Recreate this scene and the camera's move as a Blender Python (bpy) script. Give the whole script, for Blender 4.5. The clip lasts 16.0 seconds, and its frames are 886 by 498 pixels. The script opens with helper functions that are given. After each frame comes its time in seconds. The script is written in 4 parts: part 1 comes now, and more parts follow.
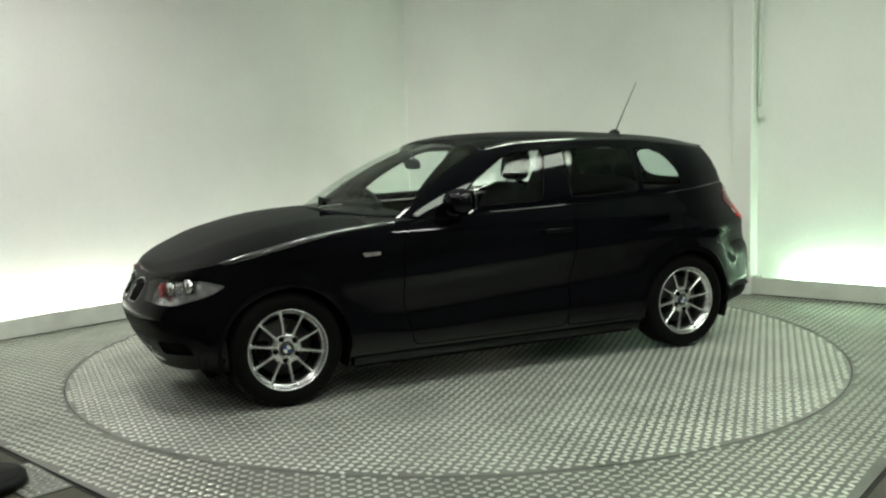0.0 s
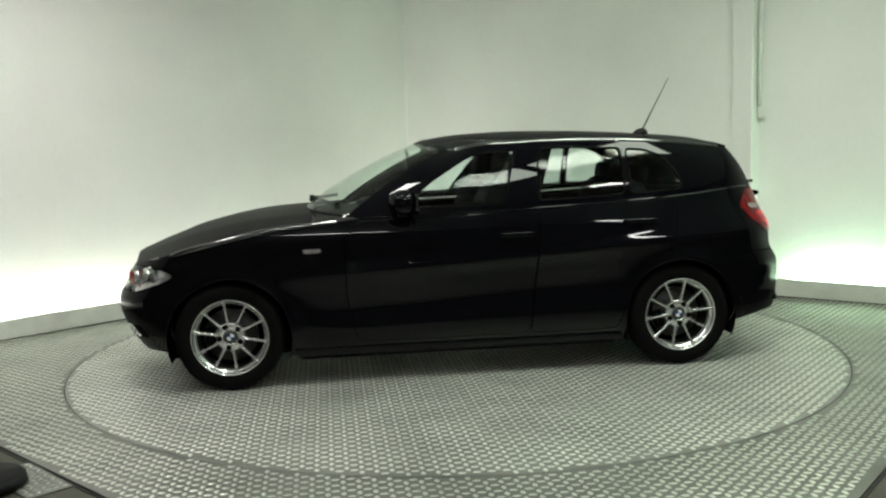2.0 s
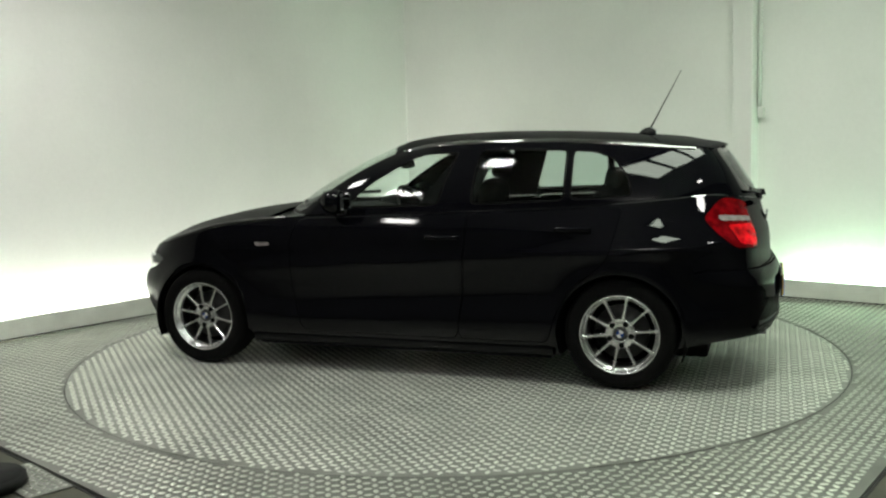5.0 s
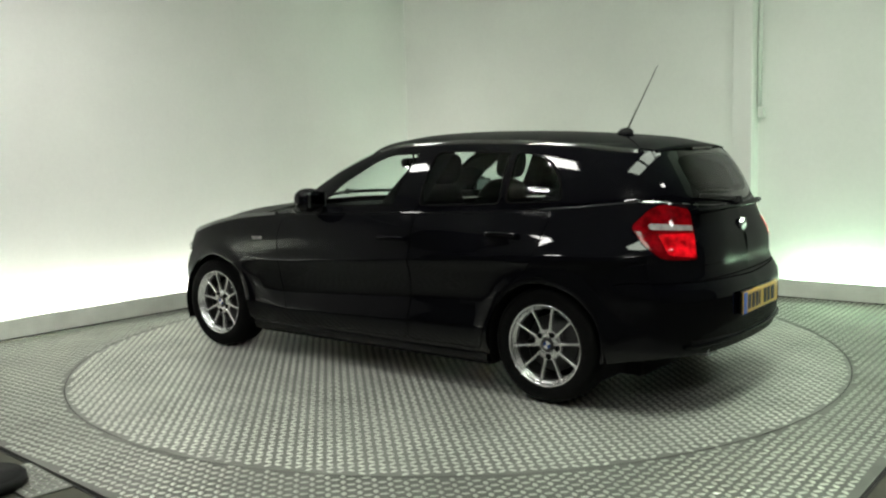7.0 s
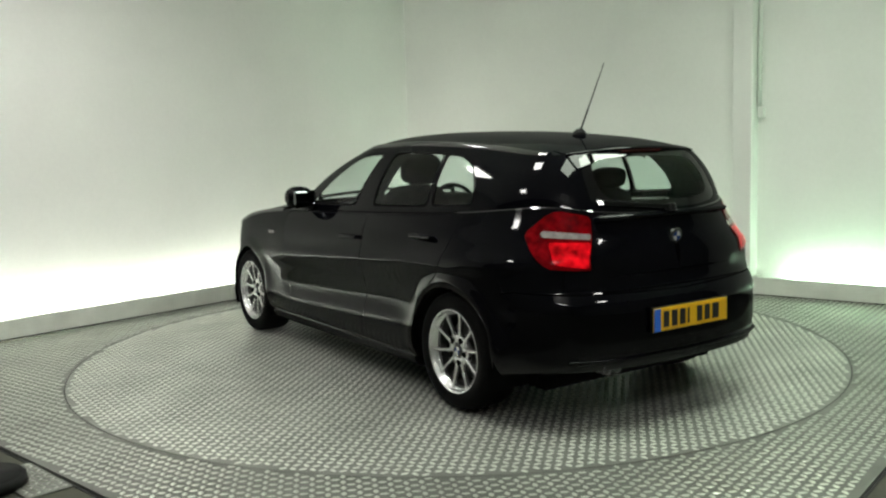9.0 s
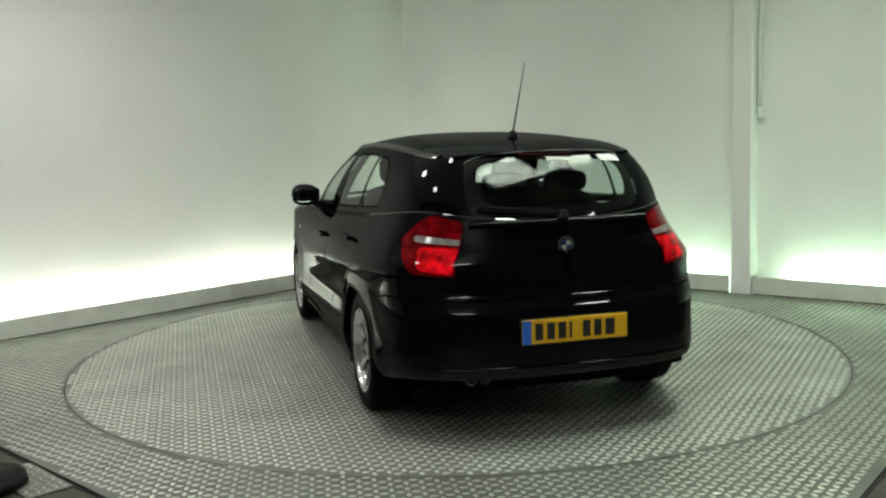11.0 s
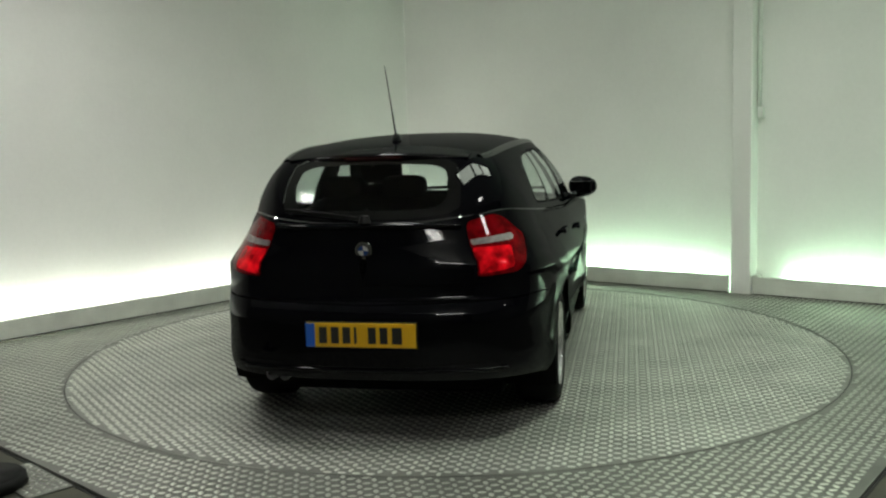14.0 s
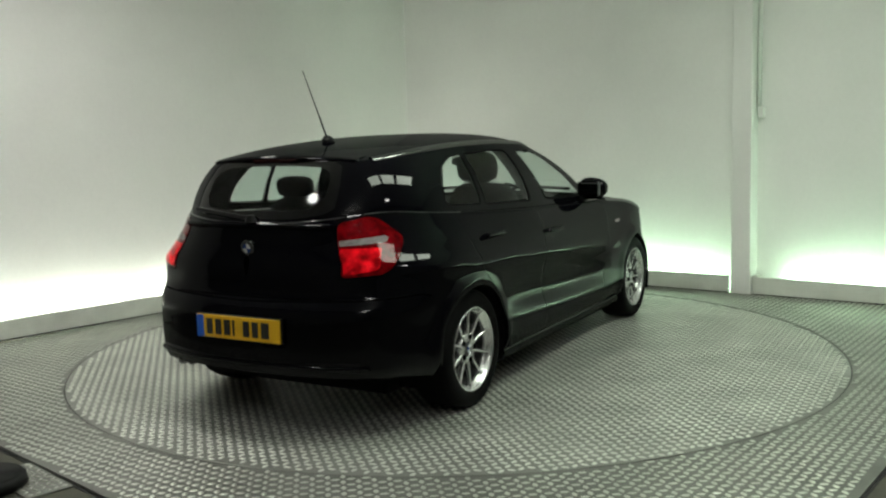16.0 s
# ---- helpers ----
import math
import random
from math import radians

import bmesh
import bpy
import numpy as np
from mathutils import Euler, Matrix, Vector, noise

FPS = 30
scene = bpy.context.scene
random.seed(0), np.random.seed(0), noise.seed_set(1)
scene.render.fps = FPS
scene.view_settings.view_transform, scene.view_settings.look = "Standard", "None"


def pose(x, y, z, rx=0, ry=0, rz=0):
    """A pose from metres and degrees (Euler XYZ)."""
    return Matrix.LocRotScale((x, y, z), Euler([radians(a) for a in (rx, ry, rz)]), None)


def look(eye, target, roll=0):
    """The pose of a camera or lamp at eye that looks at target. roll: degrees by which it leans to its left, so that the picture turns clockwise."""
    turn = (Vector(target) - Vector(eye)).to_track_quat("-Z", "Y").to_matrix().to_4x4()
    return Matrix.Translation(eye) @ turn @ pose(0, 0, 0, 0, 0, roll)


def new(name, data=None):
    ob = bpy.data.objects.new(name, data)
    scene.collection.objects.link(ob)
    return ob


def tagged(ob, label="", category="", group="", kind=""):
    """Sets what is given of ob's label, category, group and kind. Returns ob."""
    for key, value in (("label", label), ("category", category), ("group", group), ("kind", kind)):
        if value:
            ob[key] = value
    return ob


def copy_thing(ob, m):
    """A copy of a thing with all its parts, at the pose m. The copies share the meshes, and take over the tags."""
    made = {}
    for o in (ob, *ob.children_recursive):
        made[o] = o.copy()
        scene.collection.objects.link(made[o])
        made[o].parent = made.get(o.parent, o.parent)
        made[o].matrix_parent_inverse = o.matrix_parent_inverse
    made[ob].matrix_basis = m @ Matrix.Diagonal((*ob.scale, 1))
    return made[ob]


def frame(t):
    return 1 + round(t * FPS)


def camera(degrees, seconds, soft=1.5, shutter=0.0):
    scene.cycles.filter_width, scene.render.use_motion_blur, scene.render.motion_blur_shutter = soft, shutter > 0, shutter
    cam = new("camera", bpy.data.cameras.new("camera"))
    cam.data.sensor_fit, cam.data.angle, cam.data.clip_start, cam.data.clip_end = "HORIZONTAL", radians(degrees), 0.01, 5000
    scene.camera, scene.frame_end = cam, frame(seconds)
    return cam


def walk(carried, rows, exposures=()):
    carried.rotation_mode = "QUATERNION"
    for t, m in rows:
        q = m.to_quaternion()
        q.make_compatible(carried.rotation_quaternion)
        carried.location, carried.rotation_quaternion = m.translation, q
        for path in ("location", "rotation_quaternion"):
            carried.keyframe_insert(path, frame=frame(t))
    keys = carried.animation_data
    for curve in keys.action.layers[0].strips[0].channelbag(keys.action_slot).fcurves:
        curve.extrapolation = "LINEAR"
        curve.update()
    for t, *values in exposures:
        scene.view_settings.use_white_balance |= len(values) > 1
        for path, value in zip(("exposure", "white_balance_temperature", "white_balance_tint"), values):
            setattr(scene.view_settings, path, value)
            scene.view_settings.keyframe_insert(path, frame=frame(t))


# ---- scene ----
# ---- camera: stands still on a corner of the photo booth ----
cam = camera(51.45, 16.0, soft=2.3)
EYE = Vector((0.0, -6.159, 1.388))
AIM = EYE + Vector((-0.010703, 0.993026, -0.117413)) * 6
walk(cam, [(0, look(EYE, AIM, -1.593)), (16, look(EYE, AIM, -1.593))],
     exposures=[(0, 0.45), (6.5, 0.46), (9.2, 0.39), (11.4, 0.10), (12.5, 0.01), (14.5, -0.01), (16, 0.11)])

# ---- plan of the booth ----
TABLE_R = 2.475
CEILING_Z = 3.5
# front lines of the two plinths, corner first, each with the way along and the way out
CORNER = Vector((-0.40, 3.87, 0))
ALONG_L, OUT_L = Vector((-0.660, -0.751, 0)).normalized(), Vector((-0.751, 0.660, 0)).normalized()
ALONG_R, OUT_R = Vector((0.800, -0.600, 0)).normalized(), Vector((0.600, 0.800, 0)).normalized()

# ---- world and exposure ----
world = bpy.data.worlds.new("world")
scene.world = world
world.use_nodes = True
world.node_tree.nodes["Background"].inputs[0].default_value = (0.6, 0.65, 0.7, 1)
world.node_tree.nodes["Background"].inputs[1].default_value = 0.05


def area(name, m, sx, sy, watts, colour):
    lamp = bpy.data.lights.new(name, "AREA")
    lamp.shape, lamp.size, lamp.size_y, lamp.energy, lamp.color = "RECTANGLE", sx, sy, watts, colour
    ob = new(name, lamp)
    ob.matrix_world = m
    return ob


# ---- materials ----
def material(name, colour, rough=0.5, metal=0.0, coat=0.0, emit=0.0, vary=0.0, vary_scale=8.0, fine=0.0, fine_scale=120.0, bump=0.0, bump_scale=60.0, rough_vary=0.0, glow=None, spec=0.5, ior=1.5):
    """A surface with colour and roughness that vary at two scales, and a fine relief."""
    mat = bpy.data.materials.new(name)
    mat.use_nodes = True
    nt = mat.node_tree
    b = nt.nodes["Principled BSDF"]
    b.inputs["Roughness"].default_value, b.inputs["Metallic"].default_value = rough, metal
    b.inputs["Base Color"].default_value = (*colour, 1)
    b.inputs["Specular IOR Level"].default_value = spec
    b.inputs["IOR"].default_value = ior
    if coat:
        b.inputs["Coat Weight"].default_value, b.inputs["Coat Roughness"].default_value = coat, 0.03
    if emit:
        b.inputs["Emission Color"].default_value = (*(glow or colour), 1)
        b.inputs["Emission Strength"].default_value = emit
    geo = nt.nodes.new("ShaderNodeTexCoord").outputs["Object"]
    # noise on the emission paints brighter and dimmer spots into glowing lenses
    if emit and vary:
        glow_noise, span = nt.nodes.new("ShaderNodeTexNoise"), nt.nodes.new("ShaderNodeMapRange")
        glow_noise.inputs["Scale"].default_value = vary_scale
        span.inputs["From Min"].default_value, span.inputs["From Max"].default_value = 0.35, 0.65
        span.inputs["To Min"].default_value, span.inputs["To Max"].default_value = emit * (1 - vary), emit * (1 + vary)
        nt.links.new(geo, glow_noise.inputs["Vector"])
        nt.links.new(glow_noise.outputs["Fac"], span.inputs["Value"])
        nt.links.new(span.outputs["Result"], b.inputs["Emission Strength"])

    def grain(scale, detail=4):
        n = nt.nodes.new("ShaderNodeTexNoise")
        n.inputs["Scale"].default_value, n.inputs["Detail"].default_value = scale, detail
        nt.links.new(geo, n.inputs["Vector"])
        return n.outputs["Fac"]

    last = None
    for amount, scale in ((vary, vary_scale), (fine, fine_scale)):
        if amount:
            ramp = nt.nodes.new("ShaderNodeMapRange")
            ramp.inputs["From Min"].default_value, ramp.inputs["From Max"].default_value = 0.3, 0.7
            ramp.inputs["To Min"].default_value, ramp.inputs["To Max"].default_value = 1 - amount, 1 + amount * 0.4
            nt.links.new(grain(scale), ramp.inputs["Value"])
            mix = nt.nodes.new("ShaderNodeMix")
            mix.data_type, mix.blend_type = "RGBA", "MULTIPLY"
            mix.inputs["Factor"].default_value = 1
            if last:
                nt.links.new(last, mix.inputs["A"])
            else:
                mix.inputs["A"].default_value = (*colour, 1)
            nt.links.new(ramp.outputs["Result"], mix.inputs["B"])
            last = mix.outputs["Result"]
    if last:
        nt.links.new(last, b.inputs["Base Color"])
    if rough_vary:
        ramp = nt.nodes.new("ShaderNodeMapRange")
        ramp.inputs["From Min"].default_value, ramp.inputs["From Max"].default_value = 0.3, 0.7
        ramp.inputs["To Min"].default_value, ramp.inputs["To Max"].default_value = max(rough - rough_vary, 0.02), rough + rough_vary
        nt.links.new(grain(vary_scale * 1.7), ramp.inputs["Value"])
        nt.links.new(ramp.outputs["Result"], b.inputs["Roughness"])
    if bump:
        n = nt.nodes.new("ShaderNodeBump")
        n.inputs["Strength"].default_value, n.inputs["Distance"].default_value = bump, 0.004
        nt.links.new(grain(bump_scale), n.inputs["Height"])
        nt.links.new(n.outputs["Normal"], b.inputs["Normal"])
    return mat


def glass_material(name, colour, rough=0.0, mixed=0.75):
    """Thin glazing: part clear and tinted, part mirror by its angle."""
    mat = bpy.data.materials.new(name)
    mat.use_nodes = True
    nt = mat.node_tree
    nt.nodes.remove(nt.nodes["Principled BSDF"])
    clear, gloss, mix, fres = (nt.nodes.new("ShaderNode" + k) for k in ("BsdfTransparent", "BsdfGlossy", "MixShader", "LayerWeight"))
    clear.inputs[0].default_value = (*colour, 1)
    gloss.inputs[0].default_value = (1, 1, 1, 1)
    gloss.inputs["Roughness"].default_value = rough
    power, gain = nt.nodes.new("ShaderNodeMath"), nt.nodes.new("ShaderNodeMapRange")
    power.operation, power.inputs[1].default_value = "POWER", 4.0
    gain.inputs["To Min"].default_value, gain.inputs["To Max"].default_value = 0.02, mixed
    fres.inputs["Blend"].default_value = 0.5
    nt.links.new(fres.outputs["Facing"], power.inputs[0])
    nt.links.new(power.outputs[0], gain.inputs["Value"])
    nt.links.new(gain.outputs["Result"], mix.inputs[0])
    nt.links.new(clear.outputs[0], mix.inputs[1])
    nt.links.new(gloss.outputs[0], mix.inputs[2])
    nt.links.new(mix.outputs[0], nt.nodes["Material Output"].inputs[0])
    return mat


def lacquer(name, colour, face, edge, rough=0.03, power=3.0):
    """Dark lacquer: a deep base under a clear gloss that grows towards grazing angles."""
    mat = bpy.data.materials.new(name)
    mat.use_nodes = True
    nt = mat.node_tree
    nt.nodes.remove(nt.nodes["Principled BSDF"])
    base, gloss, mix, lean, curve, gain, tex, dust, span, ripple, coord = (nt.nodes.new("ShaderNode" + k) for k in (
        "BsdfDiffuse", "BsdfGlossy", "MixShader", "LayerWeight", "Math", "MapRange", "TexNoise", "TexNoise", "MapRange", "Bump", "TexCoord"))
    base.inputs["Color"].default_value = (*colour, 1)
    gloss.inputs["Color"].default_value = (1, 1, 1, 1)
    lean.inputs["Blend"].default_value = 0.5
    curve.operation, curve.inputs[1].default_value = "POWER", power
    gain.inputs["To Min"].default_value, gain.inputs["To Max"].default_value = face, edge
    tex.inputs["Scale"].default_value, dust.inputs["Scale"].default_value = 260.0, 5.0
    ripple.inputs["Strength"].default_value, ripple.inputs["Distance"].default_value = 0.05, 0.0004
    span.inputs["From Min"].default_value, span.inputs["From Max"].default_value = 0.35, 0.7
    span.inputs["To Min"].default_value, span.inputs["To Max"].default_value = rough, rough * 2.2
    for a, b in ((lean.outputs["Facing"], curve.inputs[0]), (curve.outputs[0], gain.inputs["Value"]), (gain.outputs["Result"], mix.inputs[0]), (base.outputs[0], mix.inputs[1]),
                 (gloss.outputs[0], mix.inputs[2]), (coord.outputs["Object"], tex.inputs["Vector"]), (coord.outputs["Object"], dust.inputs["Vector"]), (dust.outputs["Fac"], span.inputs["Value"]),
                 (span.outputs["Result"], gloss.inputs["Roughness"]), (tex.outputs["Fac"], ripple.inputs["Height"]), (ripple.outputs["Normal"], gloss.inputs["Normal"]),
                 (mix.outputs[0], nt.nodes["Material Output"].inputs[0])):
        nt.links.new(a, b)
    return mat


WALL = material("painted_wall", (0.78, 0.78, 0.75), 0.55, vary=0.05, vary_scale=1.2, fine=0.02, fine_scale=30, bump=0.08, bump_scale=40)
# kept dark so the car's paint reflects little from the unseen walls
WALL_DIM = material("back_wall", (0.12, 0.125, 0.115), 0.7, vary=0.1, vary_scale=1.5, fine=0.05)
# kept pale so the unseen ceiling bounces light onto the upper walls
CEIL = material("ceiling_board", (0.76, 0.76, 0.74), 0.8, vary=0.08, vary_scale=2)
PLINTH = material("plinth_paint", (0.62, 0.64, 0.58), 0.45, vary=0.14, vary_scale=5, fine=0.06, bump=0.1)
PLATE = material("chequer_plate", (0.165, 0.17, 0.152), 0.5, metal=0.6, vary=0.22, vary_scale=2.2, fine=0.12, fine_scale=90, rough_vary=0.10, bump=0.06, bump_scale=200)
# paler than the platform's plate
TABLE_PLATE = material("pale_turntable_plate", (0.225, 0.232, 0.208), 0.44, metal=0.55, vary=0.30, vary_scale=1.6, fine=0.12, fine_scale=90, rough_vary=0.12, bump=0.06, bump_scale=200)
STUD = material("worn_stud", (0.56, 0.58, 0.515), 0.36, metal=0.8, vary=0.25, vary_scale=3, fine=0.1)
# paler than the platform's studs
TABLE_STUD = material("pale_stud", (0.76, 0.78, 0.71), 0.38, metal=0.6, vary=0.25, vary_scale=3, fine=0.1)
# near-black colour that paints the shade of narrow gaps
GAP = material("shadow_gap", (0.02, 0.02, 0.02), 0.9)
CONCRETE = material("dirty_concrete", (0.055, 0.056, 0.038), 0.8, vary=0.35, vary_scale=4, fine=0.15, bump=0.3, bump_scale=50)
RUBBER = material("black_rubber", (0.008, 0.008, 0.008), 0.7, spec=0.15, fine=0.2, bump=0.1)
TUBE = material("green_white_tube", (0.9, 0.95, 0.9), 0.4, emit=47.0, glow=(0.95, 1.0, 0.89))
TUBE_G = material("green_tube", (0.9, 0.95, 0.9), 0.4, emit=84.0, glow=(0.62, 1.0, 0.68))
BRIGHT_TUBE = material("bright_white_tube", (0.9, 0.9, 0.9), 0.4, emit=85.0, glow=(1.0, 0.99, 0.93))
FLOOD = material("flood_glass", (0.9, 0.9, 0.9), 0.4, emit=62.0, glow=(1.0, 0.99, 0.94))
SKYLIGHT = material("lit_diffuser", (0.9, 0.9, 0.9), 0.4, emit=2.0, glow=(0.94, 1.0, 0.90))
DARKMETAL = material("dark_steel_bar", (0.05, 0.05, 0.05), 0.5, metal=0.6, vary=0.2)
WHITEMETAL = material("white_enamel", (0.7, 0.72, 0.68), 0.35, vary=0.08, fine=0.05)


# ---- mesh helpers ----
def mesh_of(name, bm, mat, smooth=False):
    me = bpy.data.meshes.new(name)
    bm.to_mesh(me)
    bm.free()
    for m in (mat if isinstance(mat, (list, tuple)) else [mat]):
        me.materials.append(m)
    if smooth:
        me.polygons.foreach_set("use_smooth", [True] * len(me.polygons))
    return me


def part(name, bm, mat, parent=None, label="", smooth=False, at=None):
    ob = new(name, mesh_of(name, bm, mat, smooth))
    if parent:
        ob.parent = parent
    if at:
        ob.matrix_basis = at
    if label:
        tagged(ob, label)
    return ob


def box(bm, m, sx, sy, sz, bevel=0.0, segments=2):
    """A box whose base centre stands at m."""
    made = bmesh.ops.create_cube(bm, size=1, matrix=m @ Matrix.Translation((0, 0, sz / 2)) @ Matrix.Diagonal((sx, sy, sz, 1)))
    if bevel:
        edges = {e for v in made["verts"] for e in v.link_edges}
        bmesh.ops.bevel(bm, geom=list(edges), offset=bevel, segments=segments, affect="EDGES", profile=0.5)
    return bm


def cyl(bm, m, r1, r2, depth, n=24):
    """A cylinder or cone along z, centred at m."""
    bmesh.ops.create_cone(bm, cap_ends=True, segments=n, radius1=r1, radius2=r2, depth=depth, matrix=m)
    return bm


def basis(origin, along, up=Vector((0, 0, 1))):
    """A pose at origin whose x runs along the line and whose z is up."""
    y = up.cross(along).normalized()
    return Matrix((( along.x, y.x, up.x, origin.x), (along.y, y.y, up.y, origin.y), (along.z, y.z, up.z, origin.z), (0, 0, 0, 1)))


B = bmesh.new


STUD_PITCH = 0.045
STUD_SHAPE = ((0.0215, 0, 0), (0.009, 0.0105, 0), (-0.009, 0.0105, 0), (-0.0215, 0, 0), (-0.009, -0.0105, 0), (0.009, -0.0105, 0), (0.009, 0, 0.004), (-0.009, 0, 0.004))
STUD_FACES = ((0, 1, 6), (1, 2, 7, 6), (2, 3, 7), (3, 4, 7), (4, 5, 6, 7), (5, 0, 6))


def studs(name, inside, z, parent, loose=False, turn=0.0, mat=None):
    """Raised lozenges of a chequer plate, in rows that alternate in direction."""
    verts, faces = [], []
    pitch, n = STUD_PITCH, 96
    for i in range(-n, n + 1):
        for j in range(-n, n + 1):
            ct, st = math.cos(radians(turn)), math.sin(radians(turn))
            x, y = (i * ct - j * st) * pitch, (i * st + j * ct) * pitch
            if not inside(x, y):
                continue
            a = radians(turn + (45 if (i + j) % 2 else -45))
            c, s = math.cos(a), math.sin(a)
            k = len(verts)
            for u, v, w in STUD_SHAPE:
                verts.append((x + u * c - v * s, y + u * s + v * c, z + w))
            faces += [tuple(k + q for q in f) for f in STUD_FACES]
    me = bpy.data.meshes.new(name)
    me.from_pydata(verts, [], faces)
    me.materials.append(mat or STUD)
    me.polygons.foreach_set("use_smooth", [True] * len(me.polygons))
    ob = new(name, me)
    if loose:
        ob.matrix_basis = parent.matrix_basis
    else:
        ob.parent = parent
    return tagged(ob, "raised worn metal lozenges of chequer plate", kind="stuff")


# ---- ground and platform ----
bm = B()
box(bm, pose(0, 0, -0.216), 18, 18, 0.2)
ground = tagged(part("ground", bm, CONCRETE), "dirty dark olive concrete workshop floor", "floor", kind="structure")

HALF = 2.905
PLATFORM_TURN = math.atan2(ALONG_R.y, ALONG_R.x)
# the platform's four sides in its own frame: way out in degrees, and distance
SIDES = [(math.cos(radians(a)), math.sin(radians(a)), d) for a, d in ((-94.9, 2.895), (-1.3, 2.92), (90, HALF), (180, HALF))]


def reach(a):
    """How far the platform goes from its centre in the direction a."""
    return min(d / (nx * math.cos(a) + ny * math.sin(a)) for nx, ny, d in SIDES if nx * math.cos(a) + ny * math.sin(a) > 0.05)


def on_platform(x, y, margin):
    return all(nx * x + ny * y < d - margin for nx, ny, d in SIDES)


bm = B()
ring = [bm.verts.new((TABLE_R * 1.0015 * math.cos(a), TABLE_R * 1.0015 * math.sin(a), 0)) for a in [2 * math.pi * i / 360 for i in range(360)]]
edge = []
for i in range(360):
    a = 2 * math.pi * i / 360
    k = reach(a)
    edge.append(bm.verts.new((k * math.cos(a), k * math.sin(a), 0)))
low = [bm.verts.new((v.co.x, v.co.y, -0.02)) for v in edge]
inner = [bm.verts.new((v.co.x, v.co.y, -0.03)) for v in ring]
for i in range(360):
    j = (i + 1) % 360
    bm.faces.new((ring[i], edge[i], edge[j], ring[j]))
    bm.faces.new((edge[i], low[i], low[j], edge[j]))
    bm.faces.new((ring[j], inner[j], inner[i], ring[i]))
platform = tagged(part("platform", bm, PLATE, at=pose(0, 0, 0, 0, 0, math.degrees(PLATFORM_TURN))), "square raised platform of grey chequer plate around the turntable", "platform", kind="structure")
near_stud = lambda x, y: -2.80 < x < -2.1 and -2.75 < y < -2.2
one = None
for i in range(-66, -42):
    for j in range(-66, -44):
        x, y = i * STUD_PITCH, j * STUD_PITCH
        if near_stud(x, y) and on_platform(x, y, 0.022):
            if one is None:
                one = bpy.data.meshes.new("stud")
                one.from_pydata(STUD_SHAPE, [], STUD_FACES)
                one.materials.append(STUD)
                one.polygons.foreach_set("use_smooth", [True] * len(one.polygons))
            ob = new("stud", one)
            ob.parent = platform
            ob.matrix_basis = pose(x, y, 0, 0, 0, 45 if (i + j) % 2 else -45)
studs("tread_studs", lambda x, y: on_platform(x, y, 0.022) and math.hypot(x, y) > TABLE_R + 0.020 and not near_stud(x, y), 0.0, platform, True)

# disc raised close under the rim, its dark colour standing for shade in the gap
bm = B()
cyl(bm, pose(0, 0, -0.014), TABLE_R + 0.003, TABLE_R + 0.003, 0.02, 256)
tagged(part("turntable_pit", bm, GAP), "near-black disc that paints the shade in the turntable's rim gap", "pit", kind="structure")

bm = B()
cyl(bm, pose(0, 0, -0.014), TABLE_R - 0.004, TABLE_R - 0.004, 0.028, 256)
turntable = tagged(part("turntable", bm, TABLE_PLATE), "round turntable of worn grey chequer plate", "turntable")
studs("tread", lambda x, y: math.hypot(x, y) < TABLE_R - 0.020, 0.0, turntable, False, 45.0, TABLE_STUD)

bm = B()
rim = [bm.verts.new(((reach(a) + 0.013) * math.cos(a), (reach(a) + 0.013) * math.sin(a), -0.0125)) for a in [2 * math.pi * i / 360 for i in range(360)]]
bm.faces.new(rim)
for f in list(bm.faces):
    made = bmesh.ops.extrude_face_region(bm, geom=[f])
    for v in made["geom"]:
        if isinstance(v, bmesh.types.BMVert):
            v.co.z -= 0.006
tagged(part("edge_joint", bm, GAP, at=platform.matrix_basis.copy()), "dark joint along the platform's edge", "joint", kind="structure")

# plates and a stand's foot on the concrete by the platform
bm = B()
m = basis(Vector((-1.845, -2.372, -0.017)), Vector((0.727, -0.687, 0)))
box(bm, m, 0.44, 0.19, 0.010, 0.003)
strip = tagged(part("ramp_plate", bm, PLATE), "short strip of bright chequer plate on the concrete", "metal plate")
bm = B()
for i in range(-5, 6):
    for j in range(-2, 3):
        cyl(bm, m @ pose(i * 0.038, j * 0.036, 0.012, 0, 0, 45 if (i + j) % 2 else -45) @ Matrix.Diagonal((1, 0.42, 1, 1)), 0.016, 0.007, 0.004, 6)
tagged(part("tread", bm, STUD, strip), "raised lozenges", kind="stuff")
foot = tagged(new("stand_foot"), "black round rubber foot of an equipment stand", "stand foot")
foot.matrix_basis = pose(-1.985, -2.455, -0.009)
bm = B()
cyl(bm, pose(0, 0, 0.03), 0.165, 0.155, 0.06, 40)
bmesh.ops.bevel(bm, geom=[e for e in bm.edges if e.calc_length() < 0.03], offset=0.012, segments=3, affect="EDGES")
part("base", bm, RUBBER, foot, "", True)
part("socket", cyl(B(), pose(-0.06, 0, 0.10), 0.05, 0.035, 0.09, 24), RUBBER, foot, "", True)


# ---- walls with plinths and hidden tubes ----
def wall_run(name, start, along, out, length, setback, label):
    """A white wall behind its plinth line; start is the corner of the plinths."""
    m = basis(start + out * setback + along * (length / 2 - 0.4) + out * 0.06, along)
    bm = B()
    box(bm, Matrix.Translation((0, 0, -0.05)) @ m, length, 0.12, CEILING_Z + 0.05)
    return tagged(part(name, bm, WALL), label, "wall", kind="structure")


LEN_L, LEN_R = 8.6, 9.4
